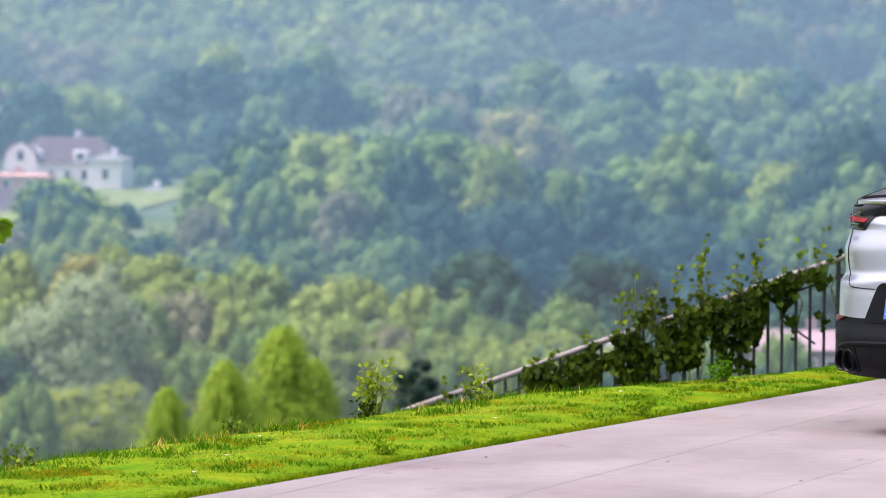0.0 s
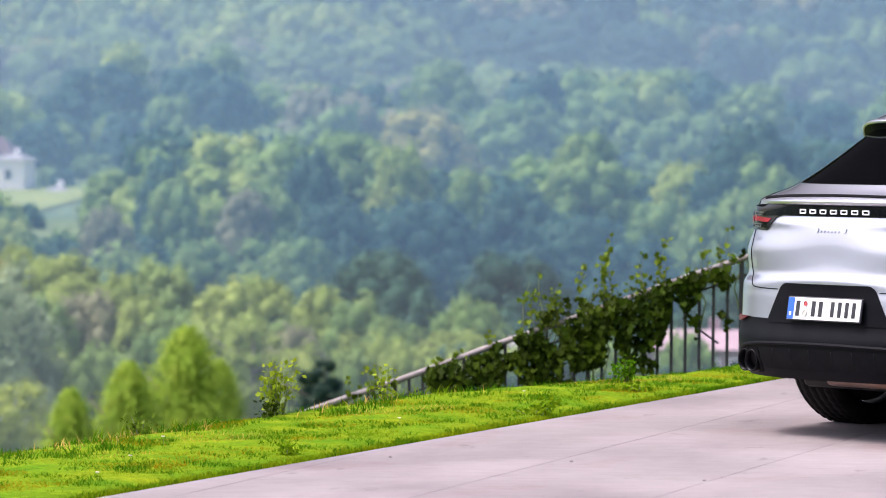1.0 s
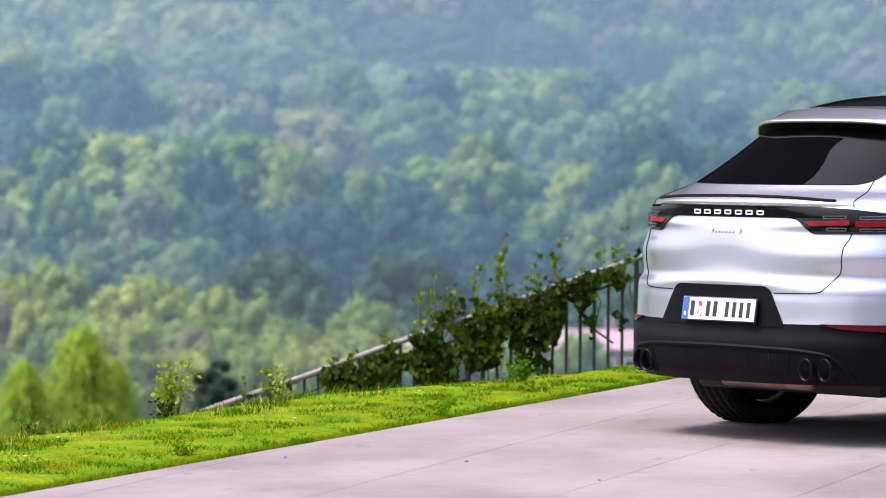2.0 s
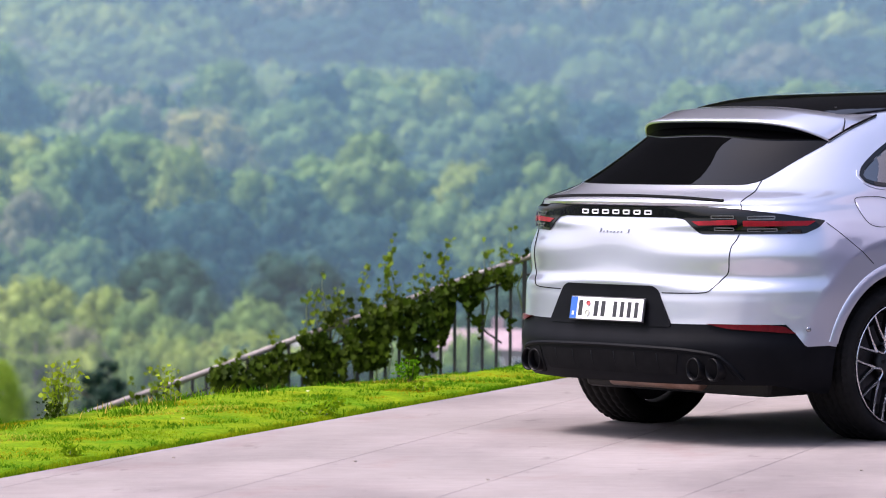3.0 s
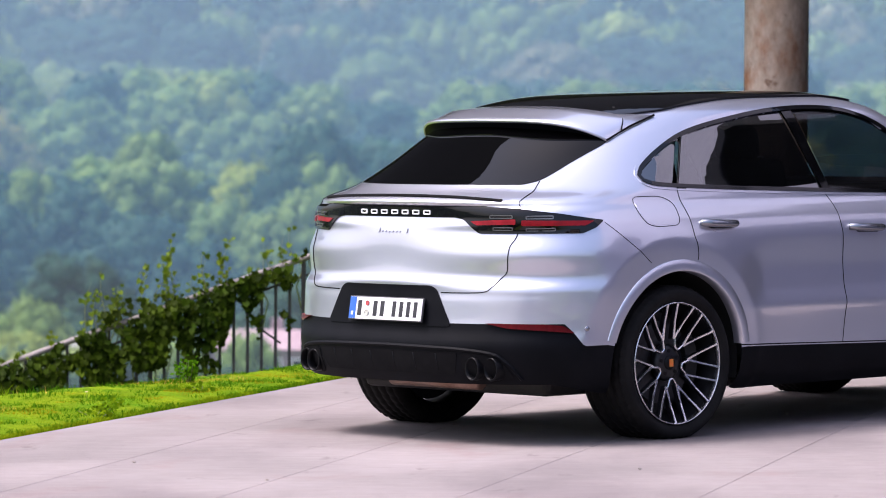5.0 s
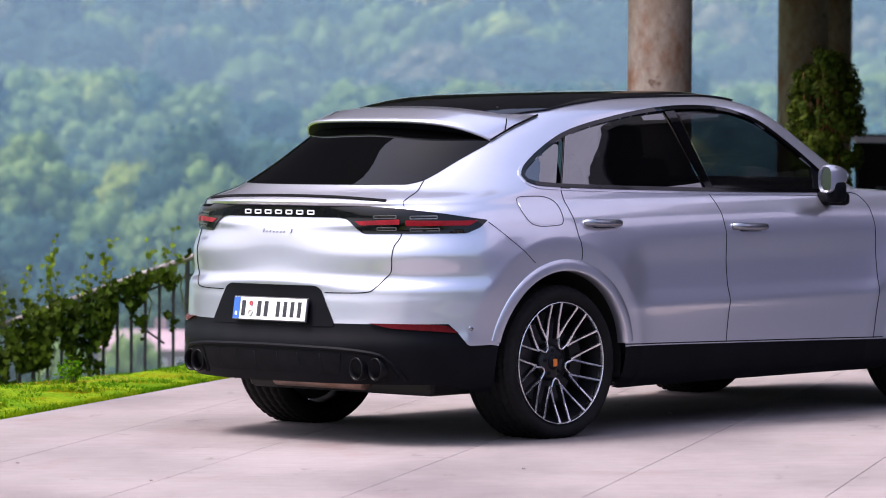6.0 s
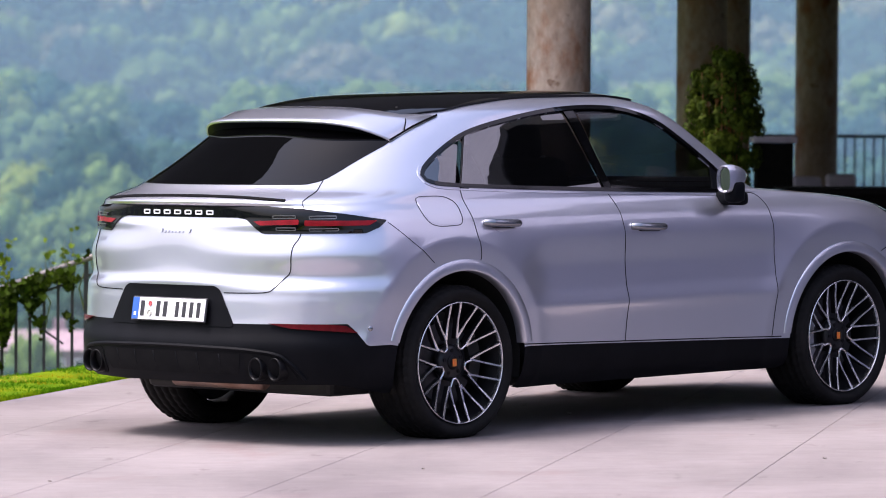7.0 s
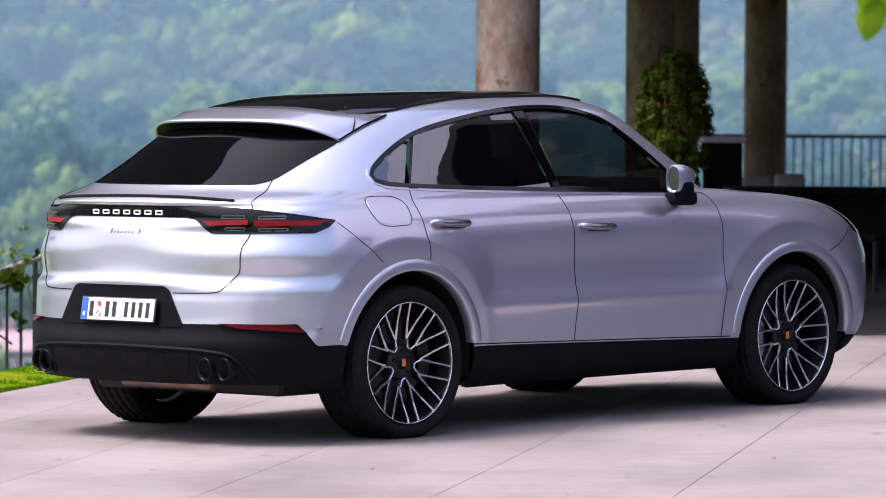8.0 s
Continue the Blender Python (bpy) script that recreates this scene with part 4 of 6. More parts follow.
car = new("car")
car.matrix_world = CAR
tagged(car, "silver coupe-style sports utility car parked on the drive", "car")
shell = body_shell(paint_rows, Z_STEPS)
from mathutils.bvhtree import BVHTree
trim_bm = body_shell(lambda r, x: clad_foot(x) + r * (clad_top(x) - clad_foot(x)), np.linspace(0, 1, 16))
both = bmesh.new()
for b in (shell, trim_bm):
    tmp = bpy.data.meshes.new("tmp")
    b.to_mesh(tmp)
    both.from_mesh(tmp)
    bpy.data.meshes.remove(tmp)
SKIN = BVHTree.FromBMesh(both)
both.free()
shell.free()
body = part("body", body_shell(paint_rows, Z_STEPS, [GLASSHOUSE_OPEN]), SILVER, car, "metallic silver bodywork", smooth=True)
body_clad = part("lower_trim", trim_bm, BLACK_TRIM, car, "matt black lower trim", smooth=True)


# glass
QUARTER = inset(smooth_line([(-0.112, 1.262), (-0.074, 1.300), (0.028, 1.360), (0.161, 1.424), (0.265, 1.462)], 0.03) + smooth_line([(0.095, 1.200), (0.05, 1.202), (-0.06, 1.213), (-0.105, 1.232)], 0.03), 0.020)
REAR_PANE = inset(smooth_line([(0.285, 1.469), (0.458, 1.508), (0.704, 1.547), (0.95, 1.572), (1.01, 1.577)], 0.03) + smooth_line([(1.135, 1.157), (0.40, 1.184), (0.112, 1.198)], 0.05), 0.012)
FRONT_PANE = inset(smooth_line([(1.10, 1.580), (1.20, 1.582), (1.40, 1.574), (1.55, 1.547), (1.70, 1.490), (1.87, 1.372), (2.02, 1.245), (2.13, 1.135)], 0.03)[:-1] + smooth_line([(2.125, 1.132), (1.87, 1.134), (1.185, 1.156)], 0.05), 0.012)
for m in (False, True):
    patch("quarter_window", QUARTER, "side", GLASS_PRIVACY, car, -0.006, 0.05, 0.001, m)
    patch("rear_side_window", REAR_PANE, "side", GLASS_PRIVACY, car, -0.006, 0.05, 0.001, m, "dark privacy glass")
    patch("front_side_window", FRONT_PANE, "side", GLASS_SIDE, car, -0.006, 0.06, 0.001, m, "tinted glass")
    ring_patch("window_surround", GLASSHOUSE, 0.018, "side", GLOSS_BLACK, car, 0.009, m, "black window surround")
    ring_patch("window_trim", inset(GLASSHOUSE, -0.012), 0.012, "side", SILVER, car, 0.004, m)
    patch("door_pillar", [(1.015, 1.565), (1.090, 1.568), (1.185, 1.150), (1.135, 1.150)], "side", GLOSS_BLACK, car, 0.003, 0.04, 0.01, m)
    patch("quarter_bar", [(0.262, 1.455), (0.318, 1.474), (0.156, 1.189), (0.094, 1.194)], "side", GLASS_PRIVACY, car, 0.004, 0.04, 0.01, m, "gloss black window bar")
    for line in ([(0.266, 1.456), (0.098, 1.194)], [(0.296, 1.467), (0.128, 1.192)], [(0.316, 1.472), (0.154, 1.190)]):
        seam("window_gap", line, "side", car, m, 0.0045 if line[0][0] < 0.27 else 0.002)
    patch("window_foot", [(1.97, 1.275), (2.02, 1.240), (2.125, 1.136), (1.93, 1.134)], "side", BLACK_TRIM, car, 0.004, 0.04, 0.012, m)

REAR_GLASS = rounded([(-0.575, 1.226), (0.575, 1.226), (0.612, 1.244), (0.622, 1.33), (0.642, 1.42), (0.60, 1.475), (0.50, 1.50), (-0.50, 1.50), (-0.60, 1.475), (-0.642, 1.42), (-0.622, 1.33), (-0.612, 1.244)], 0.02)
patch("rear_window", REAR_GLASS, "rear", GLASS_DARK, car, 0.003, 0.03, 0.006, label="dark rear window")
ROOF_GLASS = rounded([(-0.14, -0.36), (0.02, -0.565), (0.24, -0.625), (0.52, -0.618), (0.94, -0.575), (1.72, -0.555), (1.72, 0.555), (0.94, 0.575), (0.52, 0.618), (0.24, 0.625), (0.02, 0.565), (-0.14, 0.36)], 0.06)
patch("roof_glass", ROOF_GLASS, "top", GLOSS_BLACK, car, 0.011, 0.05, 0.02, label="black panoramic glass roof")
WINDSCREEN = rounded([(-0.72, 1.175), (0.72, 1.175), (0.60, 1.56), (-0.60, 1.56)], 0.06)
patch("windscreen", WINDSCREEN, "front", GLASS_SIDE, car, 0.003, 0.05, 0.006)
patch("number_plate_recess", rounded([(-0.30, 0.752), (0.30, 0.752), (0.335, 0.735), (0.435, 0.560), (-0.435, 0.560), (-0.335, 0.735)], 0.03), "rear", BLACK_TRIM, car, 0.004, 0.03, 0.01)

# tail lamps and the strip between them
LAMP = rounded([(-0.371, 1.125), (-0.20, 1.124), (-0.067, 1.115), (0.136, 1.091), (0.335, 1.058), (0.300, 1.026), (0.240, 1.000), (-0.250, 0.998), (-0.285, 1.026), (-0.328, 1.066), (-0.371, 1.074)], 0.012)
for m in (False, True):
    lamp = patch("tail_lamp", LAMP, "corner", GLOSS_BLACK, car, 0.006, 0.02, 0.012, m, "smoked tail lamp")
    for lens in ([(-0.292, 1.056), (-0.078, 1.067), (-0.078, 1.043), (-0.262, 1.038)], [(-0.050, 1.062), (0.288, 1.056), (0.250, 1.036), (-0.050, 1.037)]):
        patch("red_lens", rounded(lens, 0.006), "corner", LAMP_RED, lamp, 0.009, 0.02, 0.006, m)
    for a, b, z0 in ((-0.20, -0.09, 1.078), (-0.185, -0.09, 1.022), (-0.03, 0.10, 1.074), (-0.03, 0.11, 1.018)):
        ring_patch("light_guide", rounded([(a, z0 + 0.010), (b, z0 + 0.010), (b, z0 - 0.008), (a, z0 - 0.008)], 0.006, 3), 0.005, "corner", LAMP_GREY, lamp, 0.010, m)
strip = patch("lamp_strip", [(-0.50, 1.074), (0.50, 1.074), (0.50, 1.122), (-0.50, 1.122)], "rear", GLOSS_BLACK, car, 0.0055, 0.03, 0.012, label="black strip between the tail lamps")
patch("strip_top_line", [(-0.56, 1.121), (0.56, 1.121), (0.56, 1.129), (-0.56, 1.129)], "rear", SHUT, car, 0.004, 0.03, 0.008)
for i in range(7):                              # badge letters as plain bars
    c = 0.222 - i * 0.074
    ring_patch("badge_bar", rounded([(c - 0.023, 1.086), (c + 0.023, 1.086), (c + 0.023, 1.108), (c - 0.023, 1.108)], 0.006, 2), 0.006, "rear", PLATE_WHITE, strip, 0.010)
for i, (w, h) in enumerate(((0.018, 0.022), (0.012, 0.011), (0.012, 0.012), (0.012, 0.010), (0.012, 0.010), (0.012, 0.010), (0.012, 0.010), (0.020, 0.022))):
    c = 0.098 - i * 0.025 - (0.02 if i == 7 else 0)
    patch("script_bar", rounded([(c - w / 2, 0.998), (c + w / 2, 0.998), (c + w / 2 - 0.004, 0.998 + h), (c - w / 2 - 0.004, 0.998 + h)], 0.004, 2), "rear", SILVER, car, 0.005, 0.05, 0.004)

# tail ledge, roof spoiler
seam("tail_lip", [(0.60, 1.154), (0.40, 1.166), (0.20, 1.171), (0, 1.173), (-0.20, 1.172), (-0.40, 1.167), (-0.62, 1.153)], "rear", car, radius=0.010, mat=SHUT)


def spoiler():
    """A wing over the rear window: silver above, black below, thin at its ends."""
    top, low = bmesh.new(), bmesh.new()
    n = 41
    tops, lows = [], []
    for i in range(n):
        s = -1 + 2 * i / (n - 1)
        yv = 0.64 * s
        a = abs(s)
        x_lip = -0.405 + 0.26 * a ** 3.2
        z_lip = 1.535 - 0.012 * a ** 2 - 0.085 * a ** 6
        x_root = -0.10 + 0.12 * a ** 2 + 0.16 * a ** 8
        z_root = on_skin("top", x_root, yv)[0].z + 0.008
        x_low = -0.325 + 0.23 * a ** 3
        z_low = 1.452 + 0.005 * a - 0.035 * a ** 6
        tops.append([top.verts.new(v) for v in ((x_root + 0.02, yv, z_root - 0.012), (x_root, yv, z_root), ((x_root + x_lip) / 2, yv, (z_root + z_lip) / 2 + 0.012 * (1 - a ** 10) + 0.004),
                                                (x_lip + 0.05, yv, z_lip + 0.010), (x_lip + 0.008, yv, z_lip + 0.001), (x_lip, yv, z_lip - 0.008), (x_lip + 0.010, yv, z_lip - 0.016))])
        lows.append([low.verts.new(v) for v in ((x_lip + 0.012, yv, z_lip - 0.014), (x_lip + 0.030, yv, z_lip - 0.030), (x_low - 0.008, yv * 0.995, z_low + 0.012), (x_low, yv * 0.99, z_low), (x_low + 0.12, yv * 0.97, z_low + 0.01))])
    for bm, rows in ((top, tops), (low, lows)):
        for a, b in zip(rows, rows[1:]):
            for j in range(len(a) - 1):
                bm.faces.new((a[j], a[j + 1], b[j + 1], b[j]))
        for row in (rows[0], rows[-1]):
            bm.faces.new(row)
        fixed_normals(bm)
    for s in (-1, 1):
        joint = bmesh.new()
        add_tube(joint, [(0.030, s * 0.572, 1.549), (-0.004, s * 0.612, 1.522), (-0.045, s * 0.643, 1.478)], 0.0030, 6)
        part("spoiler_joint", joint, SHUT, car)
    ends = [[v.co.copy() for v in row] for row in (tops[0], tops[-1])]
    wing = part("roof_spoiler", top, SILVER, car, "silver roof spoiler", smooth=True)
    part("spoiler_underside", low, BLACK_TRIM, wing, "black underside", smooth=True)
    for row in ends:
        gap = bmesh.new()
        out = Vector((0, math.copysign(0.002, row[0].y), 0.001))
        add_tube(gap, [row[k] + out for k in (1, 2, 5)], 0.0050, 6)
        part("spoiler_gap", gap, SHUT, wing)


spoiler()

# shut lines
GATE = [(-0.612, 1.243), (-0.633, 1.215), (-0.680, 1.170), (-0.700, 1.135), (-0.712, 1.100), (-0.710, 0.990), (-0.694, 0.945), (-0.692, 0.905), (-0.686, 0.823), (-0.660, 0.789), (-0.628, 0.745), (-0.578, 0.724), (-0.36, 0.720)]
FUEL = [(-0.225, 1.140), (-0.205, 1.160), (-0.12, 1.163), (-0.03, 1.158), (0.030, 1.130), (0.030, 1.075), (0.005, 1.030), (-0.06, 1.022), (-0.15, 1.022), (-0.205, 1.040), (-0.228, 1.085)]
for m in (False, True):
    seam("tailgate_gap", GATE, "rear", car, m, 0.0026)
    seam("rear_door_gap", [(0.098, 1.195), (0.098, 1.161), (0.095, 1.094), (0.095, 0.98), (0.108, 0.93), (0.116, 0.880), (0.113, 0.853)], "side", car, m)
    seam("door_gap", [(1.135, 1.155), (1.148, 1.130), (1.162, 1.067), (1.170, 0.994), (1.178, 0.932), (1.190, 0.717), (1.200, 0.600), (1.198, 0.503), (1.195, 0.410)], "side", car, m)
    seam("front_door_gap", [(2.160, 1.132), (2.240, 1.120), (2.283, 1.070), (2.299, 1.003), (2.308, 0.927), (2.314, 0.723), (2.316, 0.575), (2.305, 0.380)], "side", car, m)
    seam("bumper_gap", [(-0.470, 1.050), (-0.348, 0.956), (-0.205, 0.850)], "side", car, m, 0.0015)
    seam("sill_line", [(0.44, 0.432), (1.2, 0.412), (2.38, 0.382)], "side", car, m, 0.003)
    seam("wing_gap", [(3.16, 0.80), (3.28, 0.86), (3.36, 0.92)], "side", car, m, 0.002)
seam("fuel_flap_gap", FUEL, "side", car, False, 0.0017, True)
patch("fuel_flap", inset(FUEL, 0.006), "side", SILVER, car, 0.001, 0.03, 0.004)


# wheel arch lips and liners
def arch_lip(wx, wz, m, start, stop):
    bm = bmesh.new()
    rows = []
    for k in range(61):
        a = radians(start + (stop - start) * k / 60)
        c, s = math.cos(a), math.sin(a)
        at, _ = on_skin("side", wx + 0.500 * c, wz + 0.500 * s)
        yv = min(at.y, -0.93)
        rows.append([bm.verts.new((wx + r * c, yv - o, wz + r * s)) for r, o in ((0.499, -0.008), (0.498, 0.001), (0.495, 0.0040), (0.470, 0.0058), (0.449, 0.0072), (0.443, 0.005), (0.440, -0.05))])
    for a, b in zip(rows, rows[1:]):
        for j in range(len(a) - 1):
            bm.faces.new((a[j], a[j + 1], b[j + 1], b[j]))
    fixed_normals(bm)
    if m:
        for v in bm.verts:
            v.co.y = -v.co.y
        bmesh.ops.reverse_faces(bm, faces=bm.faces)
    part("wheel_arch_lip", bm, SILVER, car, smooth=True)
    bm = bmesh.new()
    rows = []
    for k in range(41):
        a = radians(-12 + 204 * k / 40)
        rows.append([bm.verts.new((wx + 0.452 * math.cos(a), (1 if m else -1) * yy, wz + 0.452 * math.sin(a))) for yy in (0.93, 0.45)])
    hub = bm.verts.new((wx, (1 if m else -1) * 0.45, wz))
    for a, b in zip(rows, rows[1:]):
        bm.faces.new((a[0], a[1], b[1], b[0]))
        bm.faces.new((a[1], hub, b[1]))
    part("wheel_well", bm, CABIN, car, smooth=True)


for m in (False, True):
    arch_lip(0.0, 0.362, m, 10, 165)
    arch_lip(2.895, 0.362, m, 0, 176)


# ------------------------------------------------------------------ wheels
def spoke_mesh(tip_angle):
    """A slim bar from the joint by the hub out to the rim, its face machined bright."""
    bm = bmesh.new()
    t = radians(tip_angle)
    a, b = Vector((0.118, -0.060, 0)), Vector((0.287 * math.cos(t), -0.012, 0.287 * math.sin(t)))
    across = (b - a).cross(Vector((0, 1, 0))).normalized()
    rings = []
    for p, w, d in ((a, 0.0066, 0.030), (a.lerp(b, 0.5) + Vector((0, -0.006, 0)), 0.0052, 0.028), (b, 0.0057, 0.020)):
        rings.append([bm.verts.new(p + across * x + Vector((0, yv, 0))) for x, yv in ((-w, 0), (-w * 0.72, 0.004), (w * 0.72, 0.004), (w, 0), (w * 0.8, -d), (-w * 0.8, -d))])
    for r0, r1 in zip(rings, rings[1:]):
        for k in range(6):
            f = bm.faces.new((r0[k], r0[(k + 1) % 6], r1[(k + 1) % 6], r1[k]))
            f.material_index = 0 if k in (0, 1, 2) else 1
    for r in (rings[0], rings[-1]):
        bm.faces.new(r).material_index = 1
    return finish_two(bm, "spoke")


def finish_two(bm, name):
    fixed_normals(bm)
    me = bpy.data.meshes.new(name)
    bm.to_mesh(me)
    bm.free()
    me.materials.append(RIM_FACE)
    me.materials.append(RIM_DARK)
    return me


def loop_mesh():
    """The rounded yoke between two spoke joints."""
    bm = bmesh.new()
    pts = []
    for k in range(9):
        s = -1 + k / 4
        a = radians(18 + 15.5 * s)
        r = 0.078 + 0.042 * s ** 4
        pts.append(Vector((r * math.cos(a), -0.058, r * math.sin(a))))
    add_tube(bm, pts, 0.0078, 8, True, 0.8)
    return finish_two(bm, "spoke_yoke")


SPOKES = [spoke_mesh(11.2), spoke_mesh(-11.2)]
YOKE = loop_mesh()


def turned(me, name, angle, parent):
    ob = new(name, me)
    ob.parent = parent
    ob.matrix_basis = pose(0, 0, 0, 0, -angle, 0)
    return ob


def wheel(wx, wz, side, phase, width):
    """side: 1 on the left, -1 on the right of the car. Axis along y, outside at +y."""
    hub = new("wheel")
    hub.parent = car
    hub.matrix_basis = pose(wx, side * 0.974, wz) @ Matrix.Diagonal((1, side, 1, 1))
    bm = bmesh.new()
    w = width
    prof = [(0.287, -0.030), (0.300, -0.012), (0.318, 0.002), (0.338, 0.006), (0.352, 0.000), (0.362, -0.012), (0.369, -0.030)]
    g = np.linspace(-0.045, -w + 0.045, 5)
    for k in g:
        prof += [(0.3735, k + 0.012), (0.366, k + 0.006), (0.366, k - 0.004), (0.3735, k - 0.010)]
    prof += [(0.369, -w + 0.025), (0.355, -w), (0.32, -w - 0.004), (0.287, -w + 0.02)]
    add_lathe(bm, prof, 192, close=True)
    for v in bm.verts:                           # cross grooves in the tread and shoulder; flat where it bears the weight
        r = math.hypot(v.co.x, v.co.z)
        slot = round(math.atan2(v.co.z, v.co.x) / math.tau * 192 + 14 * v.co.y) % 4 == 0
        if r > 0.360 and slot:
            v.co.x, v.co.z = v.co.x * (1 - 0.0055 / r), v.co.z * (1 - 0.0055 / r)
        if v.co.z < -0.359:
            v.co.z = -0.3605
    tyre = part("tyre", fixed_normals(bm), RUBBER, hub, "black low-profile tyre", smooth=True)
    bm = bmesh.new()
    add_lathe(bm, [(0.286, -0.020), (0.2885, -0.006), (0.290, -0.004), (0.2935, -0.006), (0.296, -0.016), (0.286, -0.040)], 84, close=True)
    part("rim_lip", fixed_normals(bm), RIM_FACE, hub, "machined rim edge", smooth=True)
    bm = bmesh.new()
    add_lathe(bm, [(0.289, -0.025), (0.281, -0.05), (0.266, -0.10), (0.262, -w + 0.05), (0.285, -w + 0.02)], 72)
    part("rim_barrel", fixed_normals(bm), RIM_DARK, hub, smooth=True)
    for k in range(10):
        a = phase + 36 * k
        for me in SPOKES:
            turned(me, "spoke", a, hub)
        if k % 2 == 1:
            turned(YOKE, "spoke_yoke", a, hub)
    bm = bmesh.new()
    add_lathe(bm, [(0.0005, -0.062), (0.066, -0.063), (0.080, -0.070), (0.090, -0.084), (0.086, -0.110), (0.0005, -0.110)], 60)
    centre = part("hub", fixed_normals(bm), RIM_DARK, hub, "gunmetal hub", smooth=True)
    bm = bmesh.new()
    add_lathe(bm, [(0.0005, -0.050), (0.024, -0.051), (0.034, -0.056), (0.036, -0.064)], 40)
    part("hub_cap", fixed_normals(bm), EXHAUST_BLACK, centre, smooth=True)
    part("cap_badge", box_bm((0.026, 0.004, 0.036), (0, -0.049, 0), 0.0015), CAP_BADGE, centre, "small orange and gold cap badge")
    for k in range(5):
        a = radians(phase + 18 + 72 * k)
        bm = bmesh.new()
        add_tube(bm, [(0.058 * math.cos(a), -0.066, 0.058 * math.sin(a)), (0.058 * math.cos(a), -0.060, 0.058 * math.sin(a))], 0.010, 10)
        part("wheel_bolt", bm, EXHAUST_BLACK, centre)
    bm = bmesh.new()
    add_lathe(bm, [(0.09, -0.125), (0.195, -0.125), (0.195, -0.155), (0.09, -0.155)], 60, close=True)
    part("brake_disc", fixed_normals(bm), BRAKE, hub, smooth=False)
    bm = bmesh.new()
    add_lathe(bm, [(0.0005, -0.185), (0.245, -0.185), (0.250, -0.178)], 48)
    part("dust_shield", bm, CABIN, hub)
    bm = bmesh.new()
    rows = []
    for k in range(11):
        a = radians(150 + 7 * k) if wx > 1 else radians(-30 + 7 * k)
        c, s = math.cos(a), math.sin(a)
        rows.append([bm.verts.new((r * c, yv, r * s)) for r, yv in ((0.15, -0.095), (0.225, -0.095), (0.232, -0.11), (0.232, -0.18), (0.15, -0.18))])
    for a, b in zip(rows, rows[1:]):
        for j in range(5):
            bm.faces.new((a[j], a[(j + 1) % 5], b[(j + 1) % 5], b[j]))
    for r in (rows[0], rows[-1]):
        bm.faces.new(r)
    part("brake_caliper", fixed_normals(bm), CALIPER if wx > 1 else CABIN, hub)


for (wx, wz), phase, width in zip(WHEELS, (5, 20), (0.305, 0.285)):
    for side in (1, -1):
        wheel(wx, wz, side, phase, width)

# ------------------------------------------------------------------ handles, mirrors, plate, exhausts, floor, cabin
for m in (1, -1):
    for x, z, n in ((0.285, 1.024, "rear"), (1.350, 0.977, "front")):
        at, _ = on_skin("side", x, z)
        yv = at.y
        bm = bmesh.new()
        pts = [(x - 0.115, m * -(-yv + -0.004), z + 0.006), (x - 0.095, m * yv - m * 0.022, z + 0.006), (x - 0.04, m * yv - m * 0.036, z + 0.003), (x + 0.05, m * yv - m * 0.034, z), (x + 0.095, m * yv - m * 0.022, z - 0.001), (x + 0.115, m * yv + m * 0.004, z - 0.002)]
        add_tube(bm, smooth_line(pts, 0.01), 0.021, 12, True, 0.9)
        part("door_handle", bm, HANDLE, car, "grey metallic handle", smooth=True)
        # flat dark patch: the shade of the recess below the handle, as colour
        patch("handle_gap", rounded([(x - 0.085, z - 0.006), (x + 0.098, z - 0.010), (x + 0.085, z - 0.024), (x - 0.065, z - 0.021)], 0.008), "side", SHUT, car, 0.0035, 0.02, 0.004, m < 0)
        patch("handle_dish", rounded([(x - 0.085, z + 0.012), (x + 0.095, z + 0.008), (x + 0.07, z - 0.042), (x - 0.045, z - 0.042)], 0.03), "side", SILVER, car, 0.002, 0.02, 0.004, m < 0)


